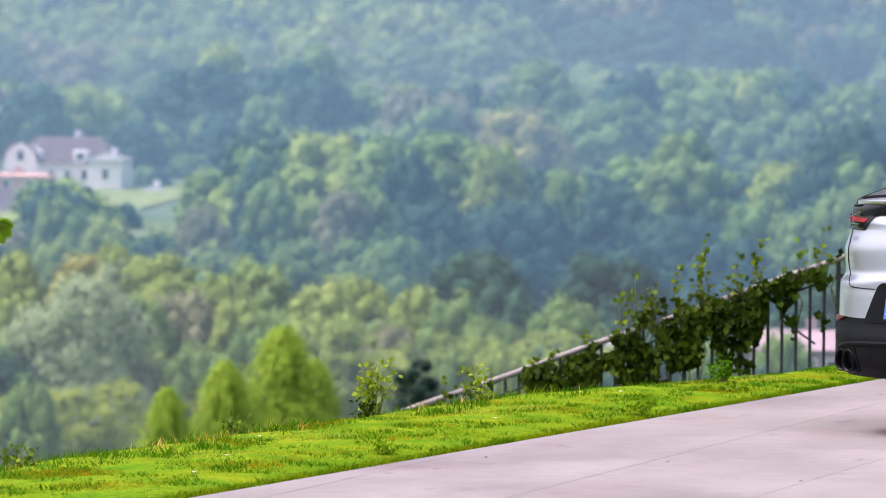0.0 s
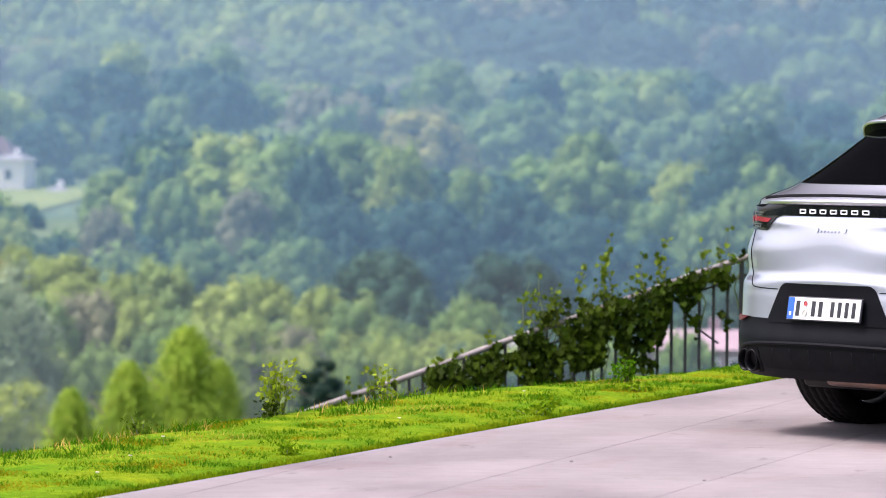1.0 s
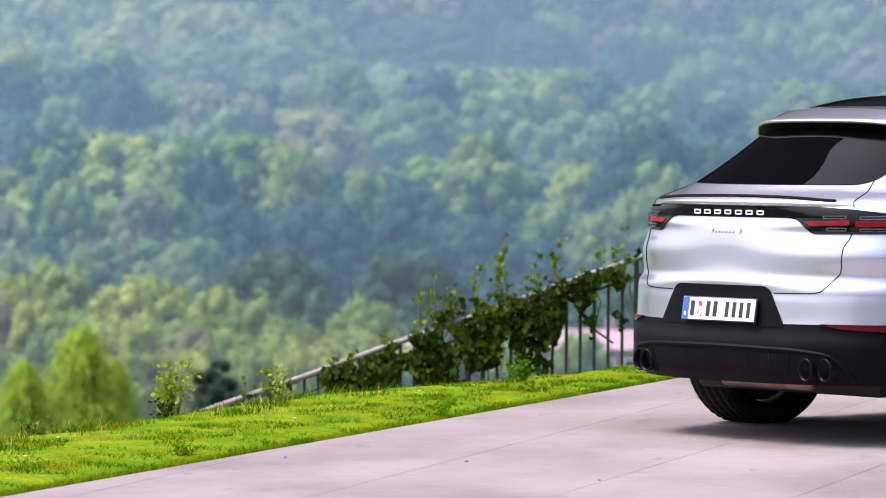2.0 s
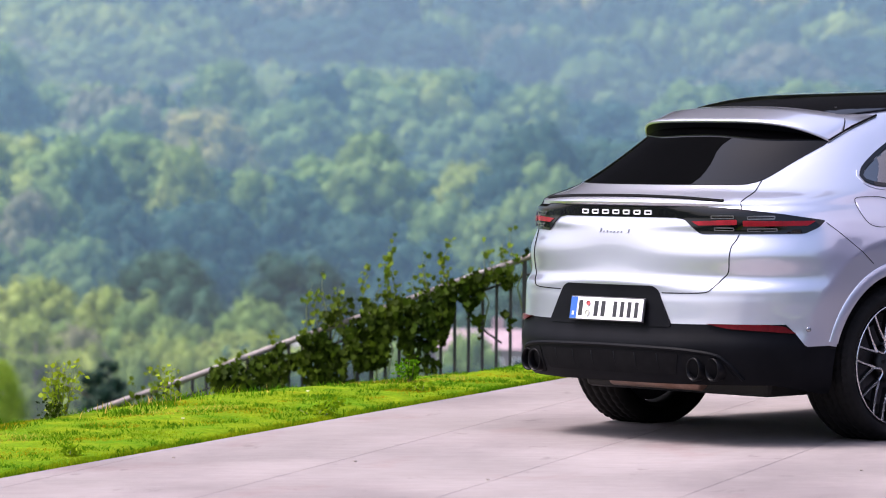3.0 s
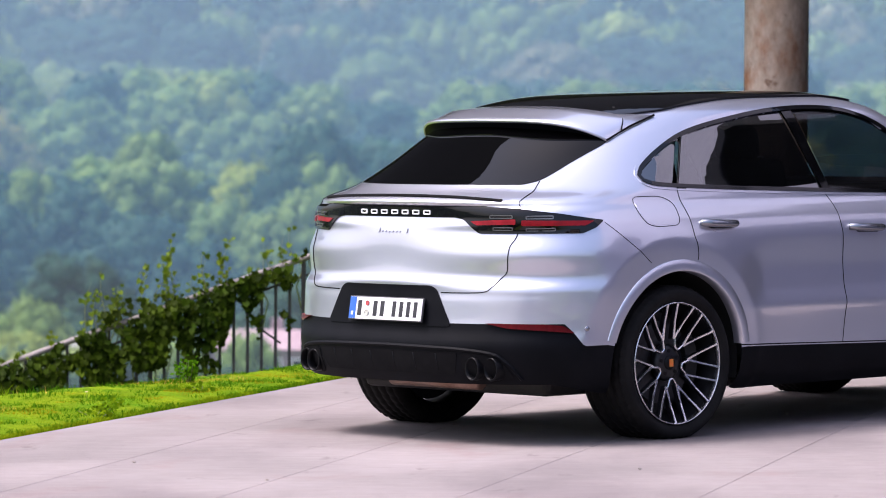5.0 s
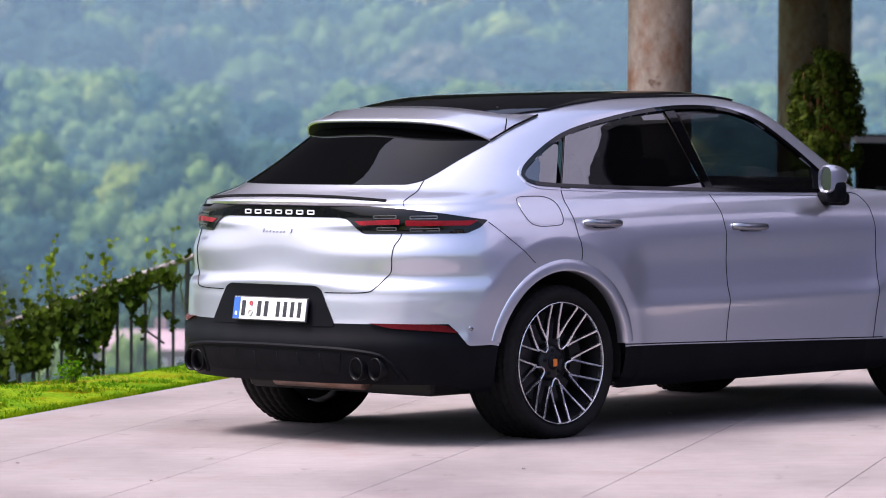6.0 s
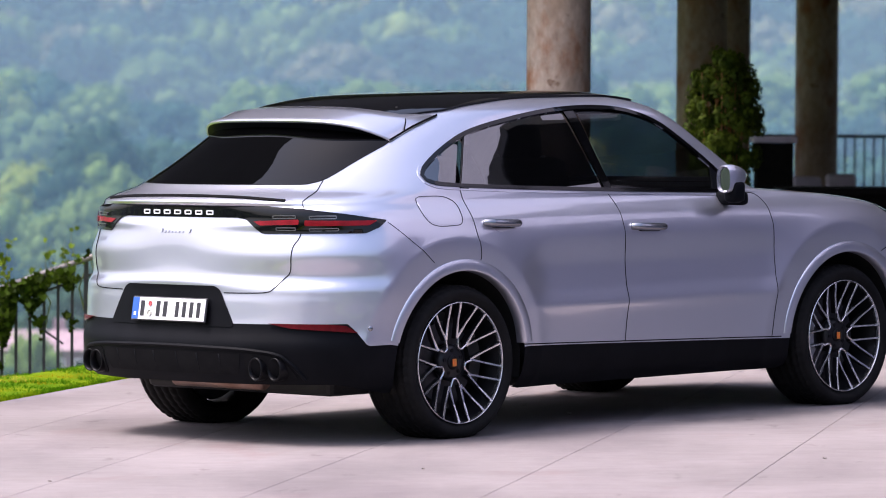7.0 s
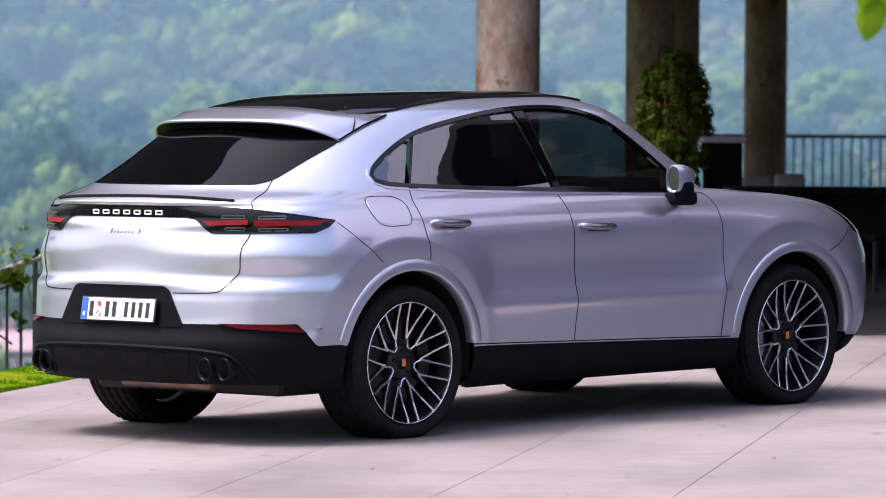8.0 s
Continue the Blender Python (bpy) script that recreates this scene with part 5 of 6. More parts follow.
def mirror(m):
    base = Vector((2.03, -0.895, 1.135))
    bm = bmesh.new()
    # housing: a rounded shell, blunt to the rear, tapering forwards
    rows = []
    for t, ry, rz in ((0.0, 0.029, 0.066), (0.015, 0.033, 0.072), (0.05, 0.035, 0.070), (0.09, 0.031, 0.058), (0.13, 0.022, 0.040), (0.16, 0.006, 0.010)):
        rows.append([])
        for k in range(24):
            a = 2 * math.pi * k / 24
            cy, cz = abs(math.cos(a)) ** 0.7 * math.copysign(1, math.cos(a)), abs(math.sin(a)) ** 0.7 * math.copysign(1, math.sin(a))
            rows[-1].append(bm.verts.new((1.822 + t + 0.035 * (0.5 - 0.5 * cy), -1.045 - 0.25 * t * 0 + cy * ry, 1.205 + cz * rz + 0.10 * t)))
    for a, b in zip(rows, rows[1:]):
        for k in range(24):
            bm.faces.new((a[k], a[(k + 1) % 24], b[(k + 1) % 24], b[k]))
    bm.faces.new(rows[-1])
    fixed_normals(bm)
    glass = bmesh.new()
    ring = [glass.verts.new((v.co.x + 0.016 + 0.30 * (v.co.y + 1.045), -1.045 + (v.co.y + 1.045) * 0.86, 1.205 + (v.co.z - 1.205) * 0.86)) for v in rows[0]]
    rim = [glass.verts.new((v.co.x + 0.002, v.co.y, v.co.z)) for v in rows[0]]
    glass.faces.new(ring)
    frame_bm = bmesh.new()
    r1 = [frame_bm.verts.new(v.co + Vector((-0.003, 0, 0))) for v in rim]
    r2 = [frame_bm.verts.new(v.co + Vector((-0.003, 0, 0))) for v in ring]
    for k in range(24):
        frame_bm.faces.new((r1[k], r1[(k + 1) % 24], r2[(k + 1) % 24], r2[k]))
    for v in rim:
        glass.verts.remove(v)
    arm = bmesh.new()
    add_box(arm, Matrix.Translation((1.975, -0.975, 1.105)), (0.070, 0.20, 0.070), 0.022)
    add_box(arm, Matrix.Translation((1.925, -1.045, 1.140)), (0.095, 0.085, 0.11), 0.024)
    if m:
        for b in (bm, glass, frame_bm, arm):
            for v in b.verts:
                v.co.y = -v.co.y
            bmesh.ops.reverse_faces(b, faces=b.faces)
    shell_ob = part("door_mirror", bm, SILVER, car, "silver mirror housing", smooth=True)
    part("mirror_glass", glass, MIRROR_GLASS, shell_ob)
    part("mirror_rim", frame_bm, SILVER_TRIM, shell_ob)
    part("mirror_foot", arm, BLACK_TRIM, shell_ob, "black mirror foot", smooth=True)


mirror(False)
mirror(True)

# number plate: its characters are plain bars
plate = part("number_plate", box_bm((0.010, 0.525, 0.118), (0, 0, 0), 0.004), PLATE_INK, car, "white number plate in a black holder")
plate.matrix_basis = pose(-1.021, -0.022, 0.634, 0, 10.0, 0)
face_x = -0.0065
part("plate_face", box_bm((0.004, 0.512, 0.106), (face_x, 0, 0), 0.001), PLATE_WHITE, plate)
part("plate_band", box_bm((0.003, 0.044, 0.104), (face_x - 0.002, 0.232, 0)), PLATE_BLUE, plate, "blue band")
part("plate_band_mark", box_bm((0.002, 0.014, 0.018), (face_x - 0.004, 0.232, -0.026)), PLATE_WHITE, plate)
for y0, w in ((0.183, 0.044), (0.072, 0.044), (0.022, 0.044), (-0.062, 0.040), (-0.112, 0.040), (-0.162, 0.040), (-0.212, 0.040)):
    part("plate_bar", box_bm((0.003, w * 0.62, 0.074), (face_x - 0.002, y0, 0)), PLATE_INK, plate)
bm = bmesh.new()
add_lathe(bm, [(0.0005, 0.0), (0.012, 0.0), (0.012, 0.003)], 20, axis="y")
seal = part("plate_seal", bm, SEAL_RED, plate)
seal.matrix_basis = pose(face_x - 0.0045, 0.128, 0.024, 0, 0, 90)
bm = bmesh.new()
add_lathe(bm, [(0.0005, 0.0), (0.014, 0.0), (0.014, 0.003)], 20, axis="y")
seal = part("plate_seal", bm, SEAL_GREY, plate)
seal.matrix_basis = pose(face_x - 0.0045, 0.128, -0.022, 0, 0, 90)

# rear bumper: ledge, reflectors, diffuser with ribs, tail pipes
for m in (False, True):
    patch("reflector", rounded([(-0.225, 0.580), (0.05, 0.577), (0.14, 0.568), (0.196, 0.533), (0.08, 0.543), (-0.12, 0.556)], 0.008), "corner", REFLECTOR, car, 0.012, 0.03, 0.016, m, "red bumper reflector")
    at, n = on_skin("side", -0.607, 0.553)
    bm = bmesh.new()
    add_lathe(bm, [(0.0005, 0.004), (0.011, 0.004), (0.0125, 0.0), (0.0125, -0.01)], 20)
    ob = part("parking_sensor", fixed_normals(bm), HANDLE, car, smooth=True)
    ob.matrix_basis = Matrix.Translation((at.x, at.y if not m else -at.y, at.z)) @ Vector((n.x, n.y if not m else -n.y, n.z)).to_track_quat("Y", "Z").to_matrix().to_4x4()
    patch("exhaust_surround", rounded([(-0.660, 0.430), (-0.500, 0.440), (-0.495, 0.310), (-0.735, 0.310), (-0.705, 0.390)], 0.03), "rear", SHUT, car, 0.003, 0.03, 0.006, m)
    for yv in (0.565, 0.655):
        x0 = on_skin("rear", -yv, 0.365)[0].x
        bm = bmesh.new()
        add_lathe(bm, [(0.047, 0.10), (0.050, 0.0), (0.048, -0.006), (0.043, -0.004), (0.040, 0.03), (0.038, 0.10), (0.0005, 0.11)], 32)
        ob = part("tail_pipe", fixed_normals(bm), EXHAUST_BLACK, car, "black chrome tail pipe", smooth=True)
        ob.matrix_basis = pose(x0 - 0.022, yv * (1 if m else -1), 0.365, 0, 0, -90) @ Matrix.Diagonal((0.92, 1, 1.12, 1))
LEDGE = [(0.755, 0.315), (0.735, 0.365), (0.705, 0.405), (0.655, 0.437), (0.50, 0.456), (0.28, 0.463), (0, 0.466)]
seam("bumper_ledge", LEDGE + [(-u, v) for u, v in LEDGE[-2::-1]], "rear", car, radius=0.010, mat=BLACK_TRIM)
patch("diffuser", rounded([(-0.485, 0.442), (0.485, 0.442), (0.45, 0.335), (-0.45, 0.335)], 0.02), "rear", SHUT, car, 0.002, 0.03, 0.006)
for yv in (-0.36, -0.22, -0.08, 0.08, 0.22, 0.36):
    a, b = on_skin("rear", yv, 0.435)[0], on_skin("rear", yv, 0.355)[0]
    bm = bmesh.new()
    add_tube(bm, [a, a.lerp(b, 0.5) + Vector((-0.001, 0, 0)), b], [0.005, 0.004, 0.003], 8)
    part("diffuser_rib", bm, BLACK_TRIM, car, smooth=True)
bm = bmesh.new()
add_tube(bm, [(-0.86, 0.10, 0.305), (-0.86, -0.50, 0.305)], 0.048, 16)
part("silencer", bm, MUFFLER, car, "heat-tinted steel silencer", smooth=True)
part("underbody", box_bm((3.9, 1.30, 0.14), (1.38, 0, 0.285), 0.03), CABIN, car)
part("under_tray", box_bm((1.92, 1.66, 0.05), (1.45, 0, 0.245), 0.015), CABIN, car)
for x in (0.0, 2.895):
    bm = bmesh.new()
    add_tube(bm, [(x, -0.75, 0.34), (x, 0.75, 0.34)], 0.045, 10)
    part("axle", bm, CABIN, car)

# cabin: dark seats, dashboard and steering wheel seen through the glass
def seat(x, yv, w):
    s = part("front_seat" if w < 0.7 else "rear_bench", box_bm((0.52, w, 0.16), (x, yv, 0.72), 0.05), CABIN, car)
    b = bmesh.new()
    add_box(b, pose(x - 0.28, yv, 1.02, 0, -14, 0), (0.14, w * 0.96, 0.62), 0.05)
    part("backrest", b, CABIN, s)
    for k in ([0] if w < 0.7 else [-0.4, 0.4]):
        b = bmesh.new()
        add_box(b, pose(x - 0.38, yv + k, 1.40, 0, -8, 0), (0.09, 0.26, 0.17), 0.035)
        part("headrest", b, CABIN, s)


seat(1.42, 0.38, 0.52)
seat(1.42, -0.38, 0.52)
seat(0.52, 0.0, 1.30)
part("dashboard", box_bm((0.45, 1.45, 0.22), (2.15, 0, 1.03), 0.07), CABIN, car)
bm = bmesh.new()
ring = []
for k in range(33):
    a = 2 * math.pi * k / 32
    ring.append((1.80 - 0.085 * math.sin(a), 0.38 + 0.185 * math.cos(a), 1.045 + 0.165 * math.sin(a)))
add_tube(bm, ring, 0.016, 8, False)
part("steering_wheel", bm, CABIN, car, smooth=True)
bm = bmesh.new()
for a in (0, 180, 270):
    c, q = math.cos(radians(a)), math.sin(radians(a))
    add_tube(bm, [(1.815, 0.38, 1.045), (1.80 - 0.085 * q, 0.38 + 0.185 * c, 1.045 + 0.165 * q)], 0.018, 8)
part("steering_spokes", bm, RIM_DARK, car, smooth=True)
part("headlining", box_bm((1.75, 1.0, 0.03), (0.92, 0, 1.575), 0.01), CABIN, car)
part("parcel_shelf", box_bm((0.75, 1.15, 0.04), (-0.16, 0, 1.16), 0.01), CABIN, car)

# nose: headlamps and grille
for m in (False, True):
    patch("headlamp", rounded([(1.655, 1.038), (1.77, 1.045), (2.05, 1.03), (2.15, 0.98), (2.02, 0.86), (1.745, 0.895), (1.715, 0.95)], 0.02), "nose", GLOSS_BLACK, car, 0.004, 0.03, 0.01, m, "dark headlamp")
patch("grille", rounded([(-0.55, 0.62), (0.55, 0.62), (0.60, 0.42), (-0.60, 0.42)], 0.05), "front", BLACK_TRIM, car, 0.004, 0.04, 0.01)

# ------------------------------------------------------------------ lawn
def blades(name, n, place, height, width, mat, parent=None, label="", lean=0.5):
    """Grass: n thin tapering blades, each two bent triangles-and-a-quad, standing where place(k) puts them."""
    xy = place(n)
    z = land(xy[:, 0], xy[:, 1])
    n = len(xy)
    h = height * rng.uniform(0.45, 1.25, n)
    a = rng.uniform(0, 2 * math.pi, n)
    d = np.stack([np.cos(a), np.sin(a), np.zeros(n)], -1)
    b = rng.uniform(0, 2 * math.pi, n)
    bend = np.stack([np.cos(b), np.sin(b), np.zeros(n)], -1) * (h * lean * rng.uniform(0.1, 1.0, n))[:, None]
    foot = np.stack([xy[:, 0], xy[:, 1], z - 0.01], -1)
    up = np.array([0, 0, 1.0])
    w = (width * rng.uniform(0.6, 1.3, n))[:, None]
    mid = foot + up * (h * 0.55)[:, None] + bend * 0.35
    tip = foot + up * h[:, None] * 0.95 + bend
    v = np.stack([foot - d * w, foot + d * w, mid + d * w * 0.8, mid - d * w * 0.8, tip], 1).reshape(-1, 3)
    k = np.arange(n)[:, None] * 5
    q, t = k + np.array([[0, 1, 2, 3]]), k + np.array([[3, 2, 4]])
    return mesh_part(name, leaf_mesh(name, v, q, t), mat, parent, label)


def lawn_spots(lo, hi, inner, outer, clump=0.0):
    """Spots on the lawn: along the drive from lo to hi, across it from inner to outer shares of its width."""
    def place(n):
        s = rng.uniform(lo, hi, n * 2)
        c = CREST(s)
        o = c * inner + (c * (outer - inner) + 0.35) * rng.uniform(0, 1, n * 2)
        x, y = EDGE_A.x + EDGE_DIR.x * s + EDGE_OUT.x * o, EDGE_A.y + EDGE_DIR.y * s + EDGE_OUT.y * o
        if clump:
            keep = np.array([noise.noise((px * clump, py * clump, 5.0)) > 0.12 for px, py in zip(x, y)])
        else:
            keep = rng.uniform(0, 1, n * 2) < 0.75
        return np.stack([x, y], -1)[keep][:n]
    return place


bm = bmesh.new()
S, O = np.linspace(-22, 14, 120), np.linspace(0, 1, 24)
rows = []
for s in S:
    c = float(CREST(s)) + 1.6
    rows.append([])
    for o in O * c:
        x, y = EDGE_A.x + EDGE_DIR.x * s + EDGE_OUT.x * o, EDGE_A.y + EDGE_DIR.y * s + EDGE_OUT.y * o
        rows[-1].append(bm.verts.new((x, y, float(land(x, y)) + 0.006 + 0.02 * noise.noise((x * 2.2, y * 2.2, 0)) * min(1, o * 4))))
for a, b in zip(rows, rows[1:]):
    for j in range(len(O) - 1):
        bm.faces.new((a[j], a[j + 1], b[j + 1], b[j]))
lawn = part("lawn", fixed_normals(bm), TURF, smooth=True)
tagged(lawn, "bright green sloping lawn beside the drive", "lawn", kind="structure")
tagged(blades("grass", 120000, lawn_spots(-1.5, 10.5, 0.0, 1.0), 0.021, 0.0026, GRASS_BLADE, lean=1.1), "short bright green grass", "grass", kind="stuff")
tagged(blades("grass", 30000, lawn_spots(-1.5, 10.5, 0.0, 1.0, 5.0), 0.034, 0.0034, LUSH_BLADE, lean=1.2), "darker green tufts of longer grass", "grass", kind="stuff")
tagged(blades("dry_grass", 5200, lawn_spots(-1.5, 8.2, 0.55, 1.0, 1.1), 0.028, 0.0030, DRY_BLADE, lean=1.2), "dry straw-coloured grass on the crest", "grass", kind="stuff")
tagged(blades("grass", 34000, lawn_spots(-1.5, 8.6, 0.25, 1.0, 2.0), 0.024, 0.0030, GOLD_BLADE, lean=1.2), "yellowing grass over the upper lawn", "grass", kind="stuff")
tagged(blades("grass", 3600, lawn_spots(-1.5, 7.5, 0.80, 1.0, 2.6), 0.055, 0.0036, LUSH_BLADE, lean=0.9), "longer green tufts along the crest", "grass", kind="stuff")
tagged(blades("tall_grass", 900, lawn_spots(-1.5, 6.0, 0.90, 1.0, 1.7), 0.080, 0.0036, GRASS_BLADE, lean=0.8), "tall weedy grass along the crest", "grass", kind="stuff")

tagged(blades("dry_grass", 340, lawn_spots(-1.5, 7.0, 0.90, 1.0, 2.3), 0.060, 0.0034, DRY_BLADE, lean=1.0), "straw-coloured tufts on the lawn's crest", "grass", kind="stuff")

tagged(blades("grass", 9000, lambda n: np.array([(EDGE_A.x + EDGE_DIR.x * s + EDGE_OUT.x * o, EDGE_A.y + EDGE_DIR.y * s + EDGE_OUT.y * o)
                                                 for s, o in zip(rng.uniform(-1.5, 10.5, n), rng.uniform(0.0, 0.06, n))]), 0.028, 0.0026, GRASS_BLADE, lean=0.9), "grass fringe along the drive", "grass", kind="stuff")


def weed(x, y, w, h, n, mat, label):
    """A leafy weed: stems with leaves up their length."""
    t = new("weed")
    z = float(land(x, y))
    t.location = (x, y, z)
    bm = bmesh.new()
    cs, ns = [], []
    for k in range(max(3, n // 26)):
        a, r = rng.uniform(0, 6.283), rng.uniform(0.1, 0.5) * w
        hh = h * rng.uniform(0.55, 1.0)
        top = Vector((r * math.cos(a), r * math.sin(a), hh))
        add_tube(bm, [(0.2 * top.x, 0.2 * top.y, -0.02), (0.6 * top.x, 0.6 * top.y, hh * 0.5), top], [0.004, 0.003, 0.0015], 5)
        for j in range(24):
            s = rng.uniform(0.12, 1.0)
            cs.append((top.x * (0.2 + 0.8 * s) + rng.normal(0, 0.025), top.y * (0.2 + 0.8 * s) + rng.normal(0, 0.025), hh * s + rng.normal(0, 0.015)))
            ns.append((rng.normal(), rng.normal() - 0.4, rng.normal() + 0.5))
    tagged(part("stem_tangle", bm, GREEN_STEM, t), kind="stuff")
    v, q = leaf_quads(np.array(cs), np.array(ns), 0.014)
    mesh_part("foliage", leaf_mesh("foliage", v, q, np.zeros((0, 3), int)), mat, t)
    return tagged(t, label, "weed", group="weeds on the crest")


def on_lawn(s, o):
    return EDGE_A.x + EDGE_DIR.x * s + EDGE_OUT.x * o, EDGE_A.y + EDGE_DIR.y * s + EDGE_OUT.y * o


weed(*on_lawn(4.33, 1.32), 0.20, 0.30, 330, LIME_LEAF, "yellow-green leafy weed on the lawn's crest")
weed(*on_lawn(4.15, 1.30), 0.14, 0.12, 120, VINE_LEAF, "dark little leafy plant under the taller weed")
weed(*on_lawn(5.6, 1.30), 0.14, 0.22, 100, LIME_LEAF, "thin yellow-green weed beside the rail")
weed(*on_lawn(7.35, 0.62), 0.24, 0.13, 160, LUSH_BLADE, "low bright green weed tuft at the fence")
weed(*on_lawn(2.9, 1.34), 0.20, 0.11, 90, VINE_TIP, "small pale weed on the crest")
weed(*on_lawn(0.9, 1.36), 0.22, 0.10, 80, VINE_TIP, "small straw-green weed on the crest")
for s, o in ((5.2, 0.22), (4.95, 0.15), (5.5, 0.25), (6.7, 0.28), (2.2, 0.2)):
    weed(*on_lawn(s, o), 0.20, 0.035, 60, GRASS_BLADE, "flat broad-leaved weed in the lawn")

for s, o in ((1.35, 0.55), (3.9, 0.42), (5.9, 0.62), (2.4, 0.95), (0.6, 0.30)):
    x, y = on_lawn(s, o)
    t = new("daisy")
    t.location = (x, y, float(land(x, y)))
    bm = bmesh.new()
    add_tube(bm, [(0, 0, -0.01), (0.003, 0, 0.02), (0.002, 0, 0.040)], 0.0012, 5)
    part("stem", bm, GREEN_STEM, t)
    bm = bmesh.new()
    add_lathe(bm, [(0.0005, 0.042), (0.006, 0.042), (0.009, 0.045), (0.009, 0.043), (0.0005, 0.039)], 14, axis="z")
    part("petals", bm, HOUSE_WHITE, t)
    tagged(t, "small white daisy in the lawn", "flower", group="daisies in the lawn")

# bits on the drive and lawn
for x, y, s in ((-3.47, 20.55, 0.008), (-2.60, 20.35, 0.009), (0.40, 23.2, 0.010), (-1.9, 19.4, 0.008), (1.5, 20.3, 0.010), (-0.3, 19.9, 0.008)):
    bm = bmesh.new()
    bmesh.ops.create_icosphere(bm, subdivisions=2, radius=s)
    for v in bm.verts:
        v.co *= 1 + 0.35 * noise.noise(v.co * 90)
        v.co.z *= 0.5
    ob = part("pebble", bm, JOINT)
    ob.location = (x, y, TILT * x + s * 0.4)
    tagged(ob, "small dark pebble lying on the drive", "pebble", group="pebbles on the drive")

# ------------------------------------------------------------------ stair fence with vines
FENCE_Y = 32.6
def rail_z(x):
    return 0.44 + (x + 2.88) * 0.3675


fence = tagged(new("fence"), "sloping iron stair fence with a pale handrail", "fence")
bm = bmesh.new()
add_tube(bm, [(x, FENCE_Y, rail_z(x) + 0.004 * math.sin(5 * x)) for x in np.linspace(-8.2, -1.2, 30)], 0.027, 10, True, 0.85)
part("handrail", bm, GALVANISED, fence, "weathered pale handrail", smooth=True)
bm = bmesh.new()
add_tube(bm, [(x, FENCE_Y, rail_z(x) - 0.13) for x in np.linspace(-8.2, -1.2, 8)], 0.010, 6)
part("lower_rail", bm, IRON, fence)
BAR = bmesh.new()
add_box(BAR, Matrix.Translation((0, 0, -0.62)), (0.021, 0.021, 1.24))
bar_me = bpy.data.meshes.new("baluster")
BAR.to_mesh(bar_me)
BAR.free()
bar_me.materials.append(IRON)
x = -8.1
while x < -1.25:
    b = new("baluster", bar_me)
    b.parent = fence
    b.location = (x, FENCE_Y, rail_z(x) - 0.02)
    b.scale = (1.5, 1.5, 1) if abs((x + 2.98) % 1.1) < 0.05 else (1, 1, 1)
    x += 0.1013
bm = bmesh.new()
add_tube(bm, [(-3.36, FENCE_Y + 0.02, -0.02), (-3.10, FENCE_Y + 0.02, -0.20)], 0.008, 6)
part("brace", bm, IRON, fence)


def vine_leaf_mesh(name, centres, size, mat, parent):
    """Broad lobed leaves hanging face out, five-sided with a folded midrib."""
    n = len(centres)
    nn = np.stack([rng.normal(0, 0.55, n), -np.abs(rng.normal(0.8, 0.4, n)), rng.normal(0.35, 0.45, n)], -1)
    nn /= np.linalg.norm(nn, axis=1)[:, None]
    down = np.stack([rng.normal(0, 0.35, n), rng.normal(0, 0.2, n), -np.ones(n)], -1)
    down -= nn * (down * nn).sum(1)[:, None]
    down /= np.linalg.norm(down, axis=1)[:, None]
    side = np.cross(nn, down)
    s = (size * rng.uniform(0.55, 1.25, n))[:, None]
    fold = nn * s * 0.16
    c = centres
    v = np.stack([c - down * s * 0.35, c - down * s * 0.50 + side * s * 0.42 + fold, c + down * s * 0.10 + side * s * 0.52 + fold, c + down * s * 0.62,
                  c + down * s * 0.10 - side * s * 0.52 + fold, c - down * s * 0.50 - side * s * 0.42 + fold], 1).reshape(-1, 3)
    k = np.arange(n)[:, None] * 6
    quads = np.concatenate([k + np.array([[0, 1, 2, 3]]), k + np.array([[0, 3, 4, 5]])])
    return mesh_part(name, leaf_mesh(name, v, quads, np.zeros((0, 3), int)), mat, parent)


